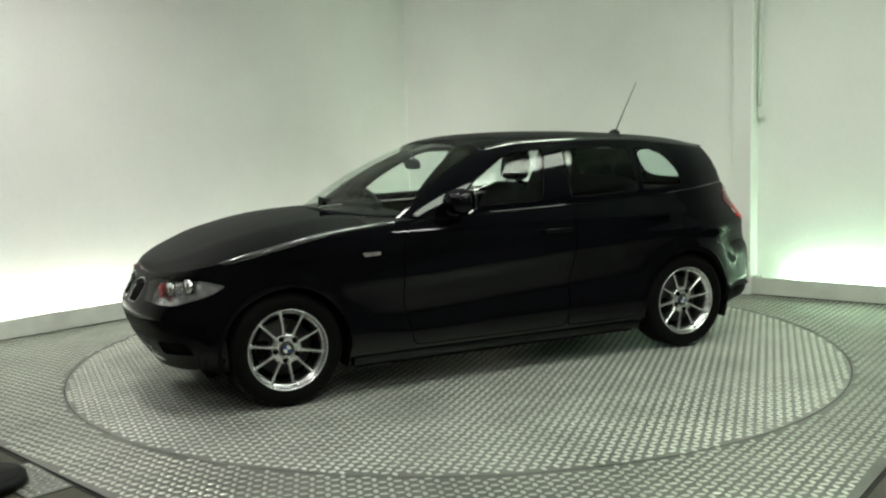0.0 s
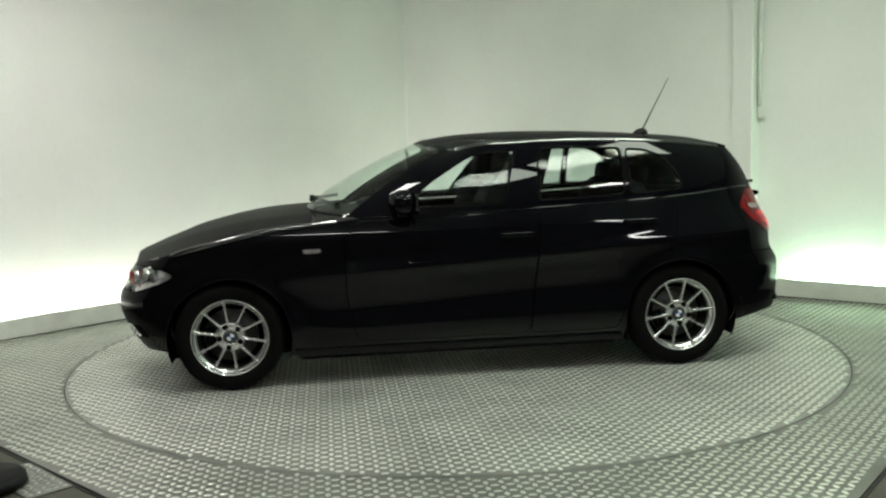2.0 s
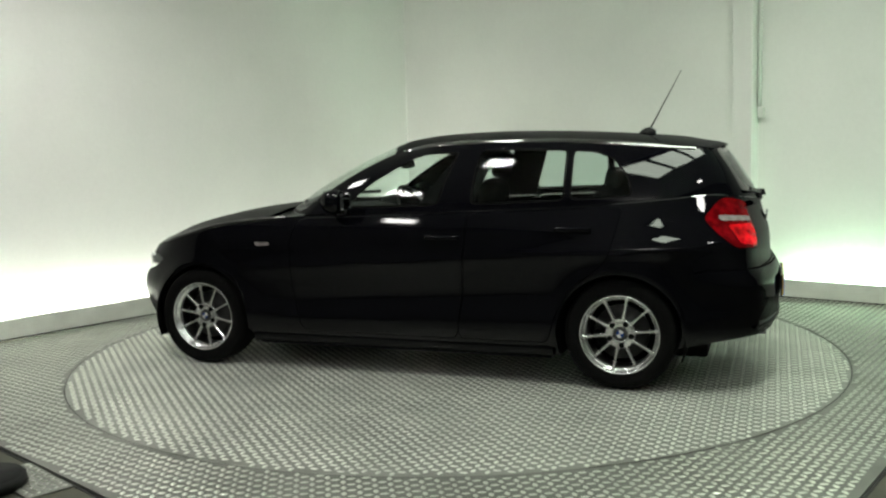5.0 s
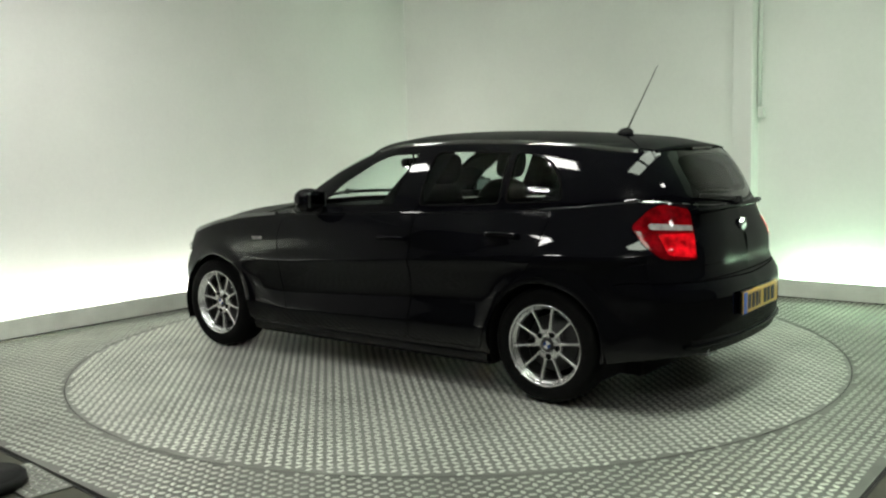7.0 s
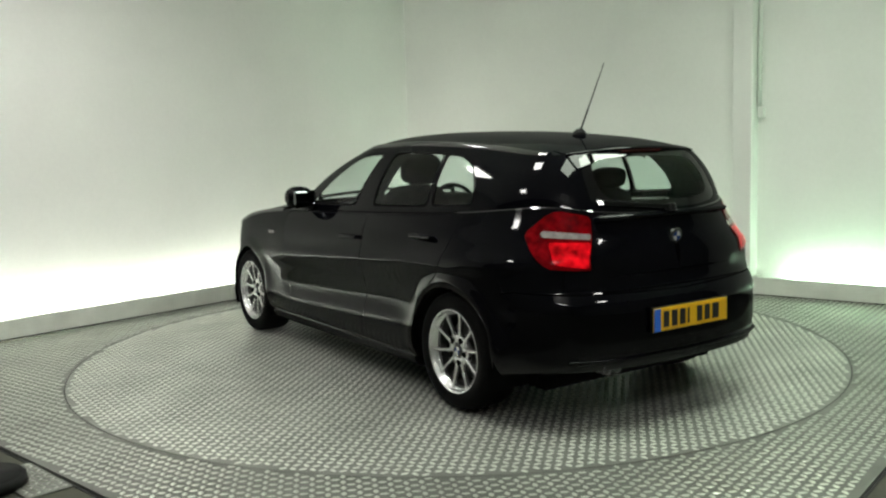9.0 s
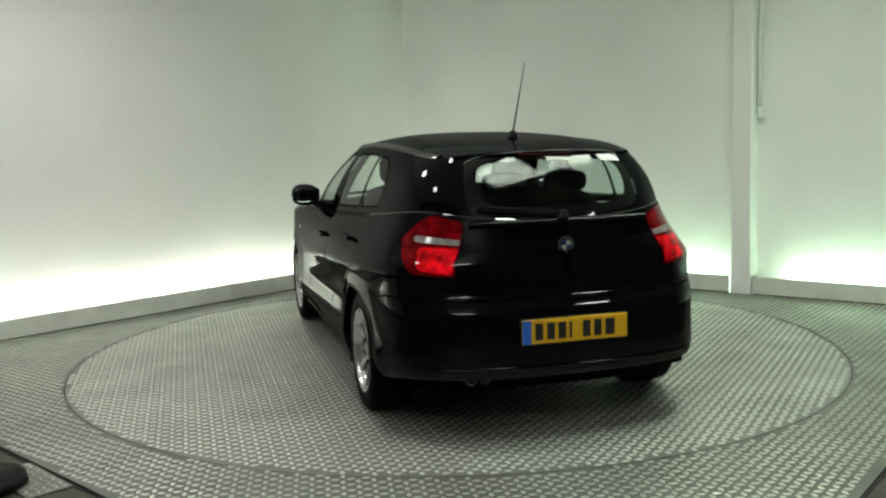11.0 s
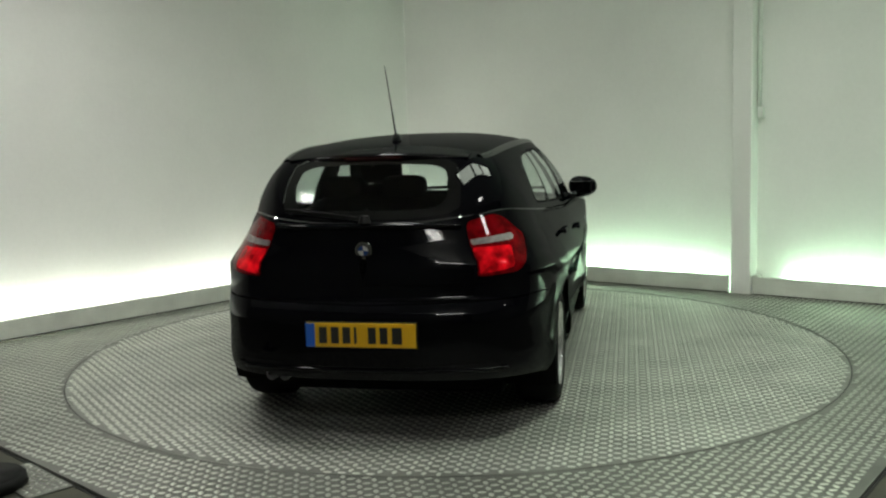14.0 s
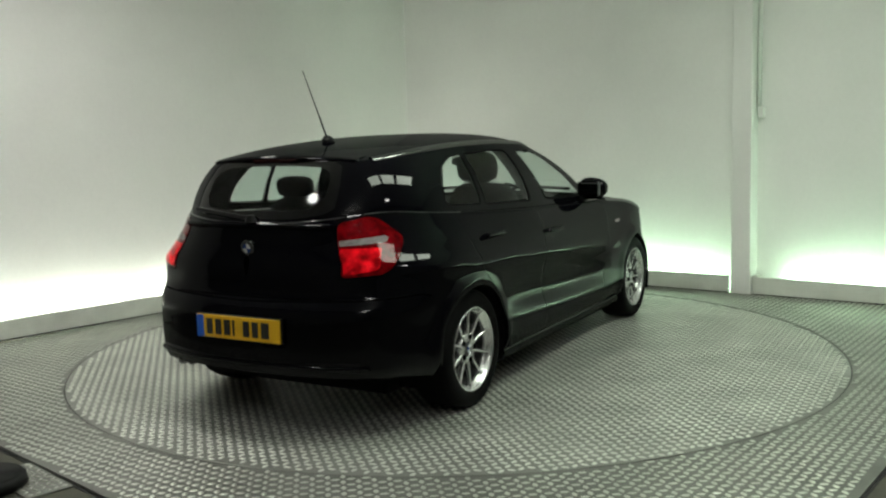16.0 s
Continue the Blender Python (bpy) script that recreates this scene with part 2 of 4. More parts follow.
wall_run("wall_left", CORNER, ALONG_L, OUT_L, LEN_L, 0.22, "smooth white painted booth wall lit from its foot")
wall_run("wall_right", CORNER, ALONG_R, OUT_R, LEN_R, 0.16, "smooth white painted booth wall lit from its foot")


def plinth(name, a, b, along, out, label):
    m = basis(CORNER + along * (a + b) / 2 + out * 0.012, along)
    bm = B()
    box(bm, m, b - a, 0.024, 0.15, 0.004)
    board = tagged(part(name, bm, PLINTH), label, "plinth", "plinth boards")
    # dark strip stands in for the shade gap between board and floor
    part("gap_shade_strip", box(B(), basis(CORNER + along * (a + b) / 2 - out * 0.003, along), b - a - 0.01, 0.006, 0.009, 0.002), GAP, board, "thin dark strip painting the shade gap under the board")
    return board


PLINTH_L = [(0.0, 2.44), (2.444, 4.88), (4.884, 7.3)]
PLINTH_R = [(0.0, 1.75), (1.754, 3.49), (3.70, 5.6), (5.604, 7.6)]
for a, b in PLINTH_L:
    plinth("plinth_board", a, b, ALONG_L, OUT_L, "scuffed white plinth board hiding the tubes behind it")
for a, b in PLINTH_R:
    plinth("plinth_board", a, b, ALONG_R, OUT_R, "scuffed white plinth board hiding the tubes behind it")


def tube(a, b, along, out, back, glow):
    m = basis(CORNER + along * (a + b) / 2 + out * back + Vector((0, 0, 0.05)), along)
    light = tagged(new("tube_light"), "glowing green-white fluorescent tube behind the plinth", "tube light", "plinth tubes")
    light.matrix_basis = m
    bm = B()
    box(bm, pose(0, 0, -0.05), b - a, 0.06, 0.035, 0.004)
    part("batten", bm, WHITEMETAL, light)
    bm = B()
    cyl(bm, pose(0, 0, 0.012, 0, 90, 0), 0.014, 0.014, b - a - 0.06, 12)
    part("tube", bm, glow, light, "glowing tube", True)
    for s in (-1, 1):
        bm = B()
        box(bm, pose(s * (b - a - 0.03) / 2, 0, -0.016), 0.022, 0.03, 0.05, 0.003)
        part("end_cap", bm, WHITEMETAL, light)


for a, b in ((0.2, 1.7), (1.76, 3.26), (3.32, 4.82), (4.88, 6.38)):
    tube(a, b, ALONG_L, OUT_L, 0.10, TUBE)
for a, b, glow in ((0.35, 1.85, TUBE), (1.93, 3.43, TUBE_G), (3.95, 5.45, TUBE_G), (5.5, 7.0, TUBE_G)):
    tube(a, b, ALONG_R, OUT_R, 0.075, glow)

# column on the right wall, with its conduit
col = tagged(new("wall_column"), "white boxed column with a conduit beside it", "column", kind="structure")
col.matrix_basis = basis(CORNER + ALONG_R * 3.595 - OUT_R * 0.012, ALONG_R)
bm = B()
box(bm, pose(0, 0.09, 0), 0.165, 0.17, CEILING_Z, 0.006)
part("casing", bm, WALL, col)
bm = B()
cyl(bm, pose(0.106, 0.13, CEILING_Z / 2 + 0.8), 0.018, 0.018, CEILING_Z - 1.6, 16)
part("conduit", bm, material("grey_conduit", (0.68, 0.69, 0.65), 0.5, vary=0.1), col, "grey plastic conduit", True)
bm = B()
box(bm, pose(0.125, 0.12, 1.50), 0.05, 0.05, 0.09, 0.006)
part("junction_box", bm, WHITEMETAL, col)
bm = B()
box(bm, pose(0.112, 0.10, 0), 0.05, 0.10, 0.155, 0.004)
part("filler_strip", bm, PLINTH, col)

# unseen walls added behind the camera, and an unseen ceiling
bm = B()
box(bm, basis(CORNER + ALONG_L * 8.3 + ALONG_R * 4.2, ALONG_R) @ pose(0, 0, -0.05), 9.6, 0.12, CEILING_Z + 0.05)
tagged(part("wall_back", bm, WALL_DIM), "unseen dark grey wall added behind the booth", "wall", kind="structure")
bm = B()
box(bm, basis(CORNER + ALONG_R * 9.1 + ALONG_L * 4.1, ALONG_L) @ pose(0, 0, -0.05), 9.6, 0.12, CEILING_Z + 0.05)
tagged(part("wall_side", bm, WALL_DIM), "unseen dark grey wall added beside the booth", "wall", kind="structure")
bm = B()
box(bm, pose(0, -1.0, CEILING_Z), 17, 17, 0.1)
tagged(part("ceiling", bm, CEIL), "unseen pale grey ceiling added to carry lamps and bounce light", "ceiling", kind="structure")


# ---- lights over the booth ----
def ceiling_panel(x, y, turn, watts):
    """A framed diffuser box under the ceiling with dark bars across it."""
    light = tagged(new("ceiling_light"), "long framed ceiling light with three white diffusers", "ceiling light", "ceiling lights")
    light.matrix_basis = pose(x, y, CEILING_Z - 0.12, 0, 0, turn)
    bm = B()
    for sx, sy, px, py in ((3.0, 0.05, 0, 0.375), (3.0, 0.05, 0, -0.375), (0.05, 0.70, 1.475, 0), (0.05, 0.70, -1.475, 0)):
        box(bm, pose(px, py, 0), sx, sy, 0.12, 0.004)
    part("frame", bm, DARKMETAL, light)
    for k in (-1, 0, 1):
        bm = B()
        box(bm, pose(k * 0.97, 0, 0.02), 0.86, 0.69, 0.01)
        part("diffuser", bm, SKYLIGHT, light, "glowing white diffuser")
    for k in (-0.5, 0.5):
        bm = B()
        box(bm, pose(k * 0.97, 0, -0.03), 0.16, 0.70, 0.05, 0.003)
        part("bar", bm, DARKMETAL, light)
    area("ceiling_lamp", pose(x, y, CEILING_Z - 0.115, 0, 0, turn), 2.85, 0.68, watts, (0.88, 1.0, 0.83))


def batten(x, y, turn, drop, length):
    """A twin-tube fitting hung under the ceiling."""
    light = tagged(new("batten_light"), "white twin-tube ceiling batten with bright bare tubes", "batten light")
    light.matrix_basis = pose(x, y, CEILING_Z - drop, 0, 0, turn)
    part("spine", box(B(), pose(0, 0, 0.03), length, 0.09, 0.06, 0.006), WHITEMETAL, light)
    for s in (-1, 1):
        part("tube", cyl(B(), pose(0, s * 0.07, 0, 0, 90, 0), 0.014, 0.014, length - 0.08, 14), BRIGHT_TUBE, light, "bright tube", True)
        part("end_cap", box(B(), pose(s * (length / 2 - 0.02), 0, -0.03), 0.03, 0.20, 0.07, 0.004), WHITEMETAL, light)
        part("hanger", cyl(B(), pose(s * length * 0.32, 0, (drop + 0.08) / 2), 0.006, 0.006, drop - 0.08, 8), DARKMETAL, light)


def flood(x, y, turn):
    """A compact square flood light under the ceiling."""
    light = tagged(new("flood_light"), "compact square white flood light under the ceiling", "flood light", "ceiling floods")
    light.matrix_basis = pose(x, y, CEILING_Z - 0.34, 0, 0, turn)
    part("housing", box(B(), pose(0, 0, 0.012), 0.42, 0.36, 0.09, 0.012), WHITEMETAL, light)
    part("lamp_glass", box(B(), pose(0, 0, 0), 0.38, 0.32, 0.010, 0.003), FLOOD, light, "glowing square glass")
    for s in (-1, 1):
        part("bracket", box(B(), pose(s * 0.12, 0, 0.10), 0.03, 0.03, 0.24, 0.003), DARKMETAL, light)


ceiling_panel(1.6, -1.7, 49, 92)
flood(-2.3, -0.4, 49)
flood(-2.4, -2.6, 49)
batten(0.02, -5.6, 0, 0.62, 1.1)
flood(2.9, -3.4, 49)
flood(-0.6, -1.6, 49)


# ---- the car: materials ----
PAINT = lacquer("black_car_paint", (0.0012, 0.0012, 0.0020), 0.0135, 0.15)
TRIM = material("black_plastic_trim", (0.005, 0.005, 0.005), 0.4, ior=1.25, fine=0.2, bump=0.1, bump_scale=300)
LINER = material("dark_liner", (0.003, 0.003, 0.003), 0.9, spec=0.05)
TYRE = material("tyre_rubber", (0.003, 0.003, 0.003), 0.75, ior=1.15, fine=0.25, bump=0.15, bump_scale=150)
ALLOY = material("silver_alloy", (0.50, 0.50, 0.50), 0.27, metal=0.9, vary=0.08, vary_scale=20, fine=0.06)
# near-black metal for the barrel and brake disc behind the spokes
ALLOY_DARK = material("dark_wheel_steel", (0.045, 0.045, 0.045), 0.5, metal=0.7, vary=0.2, vary_scale=20)
STEEL = material("dull_steel", (0.22, 0.22, 0.22), 0.32, metal=1.0, vary=0.3, vary_scale=40)
CHROME = material("chrome", (0.75, 0.75, 0.76), 0.12, metal=1.0, fine=0.05)
FABRIC = material("dark_seat_fabric", (0.010, 0.010, 0.011), 0.9, spec=0.1, vary=0.15, vary_scale=15, fine=0.2, fine_scale=200, bump=0.2, bump_scale=200)
DASH = material("dark_dashboard", (0.009, 0.009, 0.009), 0.7, spec=0.15, fine=0.15, bump=0.15, bump_scale=250)
# ten times the paint's reflectance, so edge strips show bright highlight lines
GLOSS = lacquer("gloss_black_strip", (0.002, 0.002, 0.002), 0.14, 0.38, 0.06)
FRIT = material("black_glass_border", (0.002, 0.002, 0.002), 0.03, ior=1.45)
SCREEN = glass_material("clear_glass", (0.86, 0.92, 0.89), mixed=0.5)
SIDEGLASS = glass_material("tinted_glass", (0.80, 0.88, 0.85), mixed=0.5)
LAMP_CLEAR = material("headlamp_reflector", (0.75, 0.75, 0.77), 0.24, metal=0.75, vary=0.38, vary_scale=25)
LAMP_GLASS = glass_material("lamp_cover", (0.95, 0.95, 0.95), mixed=0.45)
# uneven red glow painted into both lenses, only faint in the upper one
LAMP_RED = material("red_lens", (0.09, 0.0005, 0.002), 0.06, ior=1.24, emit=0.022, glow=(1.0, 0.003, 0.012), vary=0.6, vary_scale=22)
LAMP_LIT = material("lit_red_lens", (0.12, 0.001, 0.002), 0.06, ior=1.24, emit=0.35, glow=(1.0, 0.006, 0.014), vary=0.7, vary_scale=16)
LAMP_WHITE = material("clear_lens_band", (0.19, 0.17, 0.17), 0.15, ior=1.4, vary=0.35, vary_scale=40)
REDDISH = material("reddish_insert", (0.30, 0.07, 0.07), 0.2, vary=0.3, vary_scale=60)
PLATE_YELLOW = material("yellow_plate", (0.72, 0.41, 0.012), 0.3, fine=0.05, coat=0.5)
PLATE_BLUE = material("blue_band", (0.02, 0.12, 0.55), 0.3)
INK = material("black_ink", (0.01, 0.01, 0.01), 0.5)
BADGE_BLUE = material("badge_blue", (0.02, 0.05, 0.18), 0.2, coat=1)
BADGE_WHITE = material("badge_white", (0.5, 0.5, 0.5), 0.2, coat=1)

car = tagged(new("car"), "glossy black five-door hatchback with silver ten-spoke alloy wheels", "car")


# ---- surface helpers ----
from mathutils.geometry import delaunay_2d_cdt

def spline(table):
    """A smooth curve through rows of numbers, over the row's index."""
    rows = np.array(table, float)

    def at(k):
        k = min(max(k, 0.0), len(rows) - 1.0)
        i = min(int(k), len(rows) - 2)
        f = k - i
        p1, p2 = rows[i], rows[i + 1]
        p0 = rows[i - 1] if i > 0 else 2 * p1 - p2
        p3 = rows[i + 2] if i + 2 < len(rows) else 2 * p2 - p1
        return 0.5 * (2 * p1 + (p2 - p0) * f + (2 * p0 - 5 * p1 + 4 * p2 - p3) * f * f + (3 * p1 - p0 - 3 * p2 + p3) * f ** 3)
    return at


def ease(a, b, x):
    f = min(max((x - a) / (b - a), 0.0), 1.0)
    return f * f * (3 - 2 * f)


def rounded(points, r, n=4):
    """The polygon with its corners rounded."""
    out = []
    for i, p in enumerate(points):
        p, a, b = Vector(p), Vector(points[i - 1]), Vector(points[(i + 1) % len(points)])
        ra = min(r, (a - p).length * 0.45)
        rb = min(r, (b - p).length * 0.45)
        if ra < 1e-4 or rb < 1e-4:
            out.append(p)
            continue
        q, s = p + (a - p).normalized() * ra, p + (b - p).normalized() * rb
        for j in range(n + 1):
            f = j / n
            out.append(q * (1 - f) ** 2 + p * 2 * f * (1 - f) + s * f * f)
    return out


def finer(loop, step):
    out = []
    for i, p in enumerate(loop):
        q = loop[(i + 1) % len(loop)]
        n = max(1, int((Vector(q) - Vector(p)).length / step))
        out += [Vector(p).lerp(Vector(q), j / n) for j in range(n)]
    return out


def tessellate(regions, step):
    """Triangles of nested 2D regions; a later region overrides an earlier one."""
    verts, edges, faces = [], [], []
    for _, loop in regions:
        loop = finer(loop, step)
        if sum(a[0] * b[1] - b[0] * a[1] for a, b in zip(loop, loop[1:] + loop[:1])) < 0:
            loop = loop[::-1]
        k = len(verts)
        verts += [Vector((p[0], p[1])) for p in loop]
        edges += [(k + i, k + (i + 1) % len(loop)) for i in range(len(loop))]
        faces.append([k + i for i in range(len(loop))])
    xs, ys = [v.x for v in verts], [v.y for v in verts]
    for i in range(1, int((max(xs) - min(xs)) / step)):
        for j in range(1, int((max(ys) - min(ys)) / step)):
            verts.append(Vector((min(xs) + (i + 0.5 * (j % 2)) * step, min(ys) + j * step * 0.97)))
    vs, _, fs, _, _, of = delaunay_2d_cdt(verts, edges, faces, 1, 1e-5)
    split = {name: [] for name, _ in regions}
    for f, ids in zip(fs, of):
        if ids:
            split[regions[max(ids)][0]].append(f)
    return vs, split


def mapped(name, vs, tris, to3d, mat, parent, sides=(1,), label="", lift=0.0):
    """A panel: the triangles taken to space, with the surface's own normals."""
    co, faces, normals = [], [], []
    for side in sides:
        used = {}
        for f in tris:
            ids = []
            for i in f:
                if i not in used:
                    used[i] = len(co)
                    u, v = vs[i]
                    p, pu, qu, pv, qv = (Vector(to3d(a, b)) for a, b in ((u, v), (u + 0.004, v), (u - 0.004, v), (u, v + 0.004), (u, v - 0.004)))
                    n = (pu - qu).cross(pv - qv)
                    if abs(p.y) < 1e-4:
                        n.y = 0
                    n = n.normalized() if n.length > 1e-12 else Vector((0, 0, 1))
                    if n.dot(p - Vector((p.x * 0.8, 0, 0.55))) < 0:
                        n = -n
                    p = p + n * lift
                    co.append((p.x, p.y * side, p.z))
                    normals.append((n.x, n.y * side, n.z))
                ids.append(used[i])
            a, b, c = (Vector(co[i]) for i in ids[:3])
            n = Vector(normals[ids[0]]) + Vector(normals[ids[1]]) + Vector(normals[ids[2]])
            faces.append(ids if (b - a).cross(c - a).dot(n) > 0 else ids[::-1])
    me = bpy.data.meshes.new(name)
    me.from_pydata(co, [], faces)
    me.polygons.foreach_set("use_smooth", [True] * len(me.polygons))
    me.normals_split_custom_set_from_vertices(normals)
    me.materials.append(mat)
    ob = new(name, me)
    ob.parent = parent
    if label:
        tagged(ob, label)
    return ob


def skin(name, rows, mat, parent, label="", flip=False, close=False):
    """A smooth sheet over rows of points."""
    bm = B()
    vs = [[bm.verts.new(p) for p in row] for row in rows]
    for r, s in zip(vs, vs[1:]):
        n = len(r)
        for i in range(n if close else n - 1):
            j = (i + 1) % n
            f = (r[i], r[j], s[j], s[i])
            bm.faces.new(f[::-1] if flip else f)
    bmesh.ops.remove_doubles(bm, verts=bm.verts, dist=0.0004)
    bmesh.ops.recalc_face_normals(bm, faces=bm.faces)
    return part(name, bm, mat, parent, label, True)


# ---- lower body: plan outline (front centre to rear centre), its edges, and its profiles by height ----
plan = spline([(2.045, 0), (2.036, .22), (2.006, .42), (1.94, .60), (1.825, .73), (1.65, .815), (1.33, .862), (.9, .868), (.55, .868), (0, .872), (-.5, .874),
               (-1.0, .875), (-1.4, .87), (-1.7, .838), (-1.9, .77), (-2.03, .66), (-2.10, .50), (-2.14, .27), (-2.152, 0)])
top_z = spline([(z,) for z in (.70, .705, .718, .738, .775, .824, .885, .935, .955, .968, .982, 1.0, 1.02, 1.04, 1.053, 1.045, 1.028, 1.014, 1.012)])
low_z = spline([(z,) for z in (.19, .19, .20, .21, .22, .21, .19, .17, .17, .17, .17, .17, .19, .25, .285, .295, .295, .295, .295)])
K = np.linspace(0, 18, 721)
PXY = np.array([plan(k) for k in K])
ARC = np.concatenate([[0], np.cumsum(np.hypot(*np.diff(PXY, axis=0).T))])
MID = np.interp(0.0, -PXY[:, 0], ARC)
ARC = MID - ARC  # metres along the flank: 0 at the middle, + to the front
ZN = [.10, .18, .24, .31, .38, .45, .52, .60, .68, .76, .83, .88, .92, .97, 1.02, 1.08]
FRONT = [-.19, -.145, -.10, -.055, -.022, 0, -.002, -.05, -.09, -.15, -.2, -.3, -.4, -.5, -.6, -.7]
REAR = [.20, .14, .06, .02, .008, .0, .0, .006, .055, .06, .070, .085, .100, .113, .127, .147]
WIDE = [.86, .905, .955, .985, .988, .980, .978, .984, .994, 1.0, 1.0, .992, .974, .947, .92, .89]
PROFILE = spline(list(zip(FRONT, REAR, WIDE)))


def k_of(s):
    return float(np.interp(-s, -ARC, K))


def s_of_x(x):
    return float(np.interp(-x, -PXY[:, 0], ARC))


def s_of_y(y, rear=True):
    sel = K > 11 if rear else K < 7
    ys, ss = PXY[sel, 1], ARC[sel]
    o = np.argsort(ys)
    return float(np.interp(y, ys[o], ss[o]))


def body(s, z):
    k = k_of(s)
    x, y = plan(k)
    f, r, w = PROFILE(float(np.interp(z, ZN, range(len(ZN)))))
    x += f * ease(1.0, 2.05, x) + r * ease(1.1, 2.1, -x)
    y *= 1 - (0.070 * ease(-0.5, -1.6, x) + 0.035 * ease(-1.5, -1.95, x)) * ease(0.68, 0.98, z)
    # flare round the wheels
    for wx in (1.33, -1.33):
        d = math.hypot(x - wx, z - 0.30)
        y += 0.016 * math.exp(-((d - 0.36) / 0.05) ** 2) * (1 if z > 0.2 else 0)
    # a soft hollow low in the doors
    y -= 0.020 * math.exp(-((z - 0.47 + 0.07 * x) / 0.080) ** 2) * ease(1.0, 0.5, x) * ease(-1.1, -0.7, x)
    # shoulder crease that fades to the front
    y += 0.020 * math.exp(-((z - 0.685 + 0.065 * x) / 0.045) ** 2) * ease(1.4, 0.2, x)
    return (x, y * w, z)


S_FRONT, S_REAR = float(ARC[0]), float(ARC[-1])


def circle(cx, cz, r, n=40):
    return [(cx + r * math.cos(2 * math.pi * i / n), cz + r * math.sin(2 * math.pi * i / n)) for i in range(n)]


SX = s_of_x
outline = [(s, low_z(k_of(s))[0]) for s in np.linspace(S_FRONT, S_REAR, 120)] + [(s, top_z(k_of(s))[0]) for s in np.linspace(S_REAR, S_FRONT, 120)]


def grow(loop, d):
    """The loop moved outwards by d."""
    area2 = sum(a[0] * b[1] - b[0] * a[1] for a, b in zip(loop, loop[1:] + loop[:1]))
    out = []
    for i, p in enumerate(loop):
        a, b = Vector(loop[i - 1]), Vector(loop[(i + 1) % len(loop)])
        t = (b - a).normalized()
        n = Vector((t.y, -t.x)) * (1 if area2 > 0 else -1)
        out.append(Vector(p) + n * d)
    return out


def belt(x, down=0.012):
    return top_z(k_of(SX(x)))[0] - down


front_door = rounded([(SX(.66), .50), (SX(.60), .25), (SX(-.40), .25), (SX(-.44), .60), (SX(-.47), belt(-.47)), (SX(.1), belt(.1)), (SX(.60), belt(.6)), (SX(.66), .8)], .05)
rear_door = rounded([(SX(-.41), .25), (SX(-.93), .25), (SX(-.99), .44), (SX(-1.12), .60), (SX(-1.27), .72), (SX(-1.36), belt(-1.36)), (SX(-.9), belt(-.9)), (SX(-.482), belt(-.482)), (SX(-.452), .60)], .04)
tail_lamp = rounded([(s_of_y(.525), .765), (s_of_y(.56), 1.010), (SX(-1.99), 1.040), (SX(-1.94), 1.020), (SX(-1.845), .935), (SX(-1.90), .855), (SX(-1.99), .780)], .03)
lamp_band = rounded([(s_of_y(.550), .905), (s_of_y(.553), .930), (SX(-1.935), .948), (SX(-1.925), .934), (SX(-1.94), .918)], .008)
lamp_lit = rounded([(s_of_y(.537), .775), (s_of_y(.546), .893), (SX(-1.965), .895), (SX(-2.01), .80)], .02)
headlamp = rounded([(s_of_y(.37, False), .57), (s_of_y(.34, False), .675), (s_of_y(.52, False), .705), (SX(1.85), .712), (SX(1.69), .668), (SX(1.76), .63), (SX(1.90), .575)], .03)
kidney = rounded([(s_of_y(.045, False), .535), (s_of_y(.04, False), .655), (s_of_y(.18, False), .672), (s_of_y(.275, False), .650), (s_of_y(.245, False), .545)], .03)
intake = rounded([(s_of_y(.0, False) + .02, .235), (s_of_y(.0, False) + .02, .345), (s_of_y(.40, False), .345), (s_of_y(.46, False), .24)], .02)
fog = rounded([(s_of_y(.52, False), .30), (s_of_y(.52, False), .37), (SX(1.86), .38), (SX(1.84), .31)], .02)
tail_gate = [(s_of_y(0) - .02, .66), (s_of_y(0) - .02, 1.2), (s_of_y(.545), 1.2), (s_of_y(.535), 1.02), (s_of_y(.495), .76), (s_of_y(.49), .66)]
repeater = rounded([(SX(.80), .778), (SX(.80), .798), (SX(.905), .796), (SX(.89), .774)], .008)
bumper_line = [(s_of_y(0) - .02, .640), (s_of_y(0) - .02, .646), (SX(-1.82), .670), (SX(-1.74), .655), (SX(-1.74), .649), (SX(-1.82), .664)]
arch_f, arch_r = circle(SX(1.33), .30, .348), circle(SX(-1.33), .30, .346)

regions = [("body", outline), ("gap", grow(front_door, .004)), ("gap", grow(rear_door, .004)), ("front_door", front_door), ("rear_door", rear_door),
           ("gap", tail_gate), ("tailgate", [Vector(p) + Vector((-.001 if i < 2 else .005, .005 if i in (0, 5) else 0)) for i, p in enumerate(tail_gate)]),
           ("gap", bumper_line), ("gap", grow(tail_lamp, .004)), ("tail_lamp", tail_lamp), ("lamp_band", lamp_band), ("lamp_lit", lamp_lit),
           ("gap", grow(headlamp, .004)), ("headlamp", headlamp), ("kidney", kidney), ("intake", intake), ("fog", fog), ("repeater", repeater), ("gap", arch_f), ("gap", arch_r)]
vs, split = tessellate(regions, 0.035)
# triangles beyond the outline (the tailgate's and lamps' spill) fall away
def within(f):
    u = sum(vs[i][0] for i in f) / len(f)
    v = sum(vs[i][1] for i in f) / len(f)
    return S_REAR - 1e-4 <= u <= S_FRONT + 1e-4 and low_z(k_of(u))[0] - .002 <= v <= top_z(k_of(u))[0] + .002


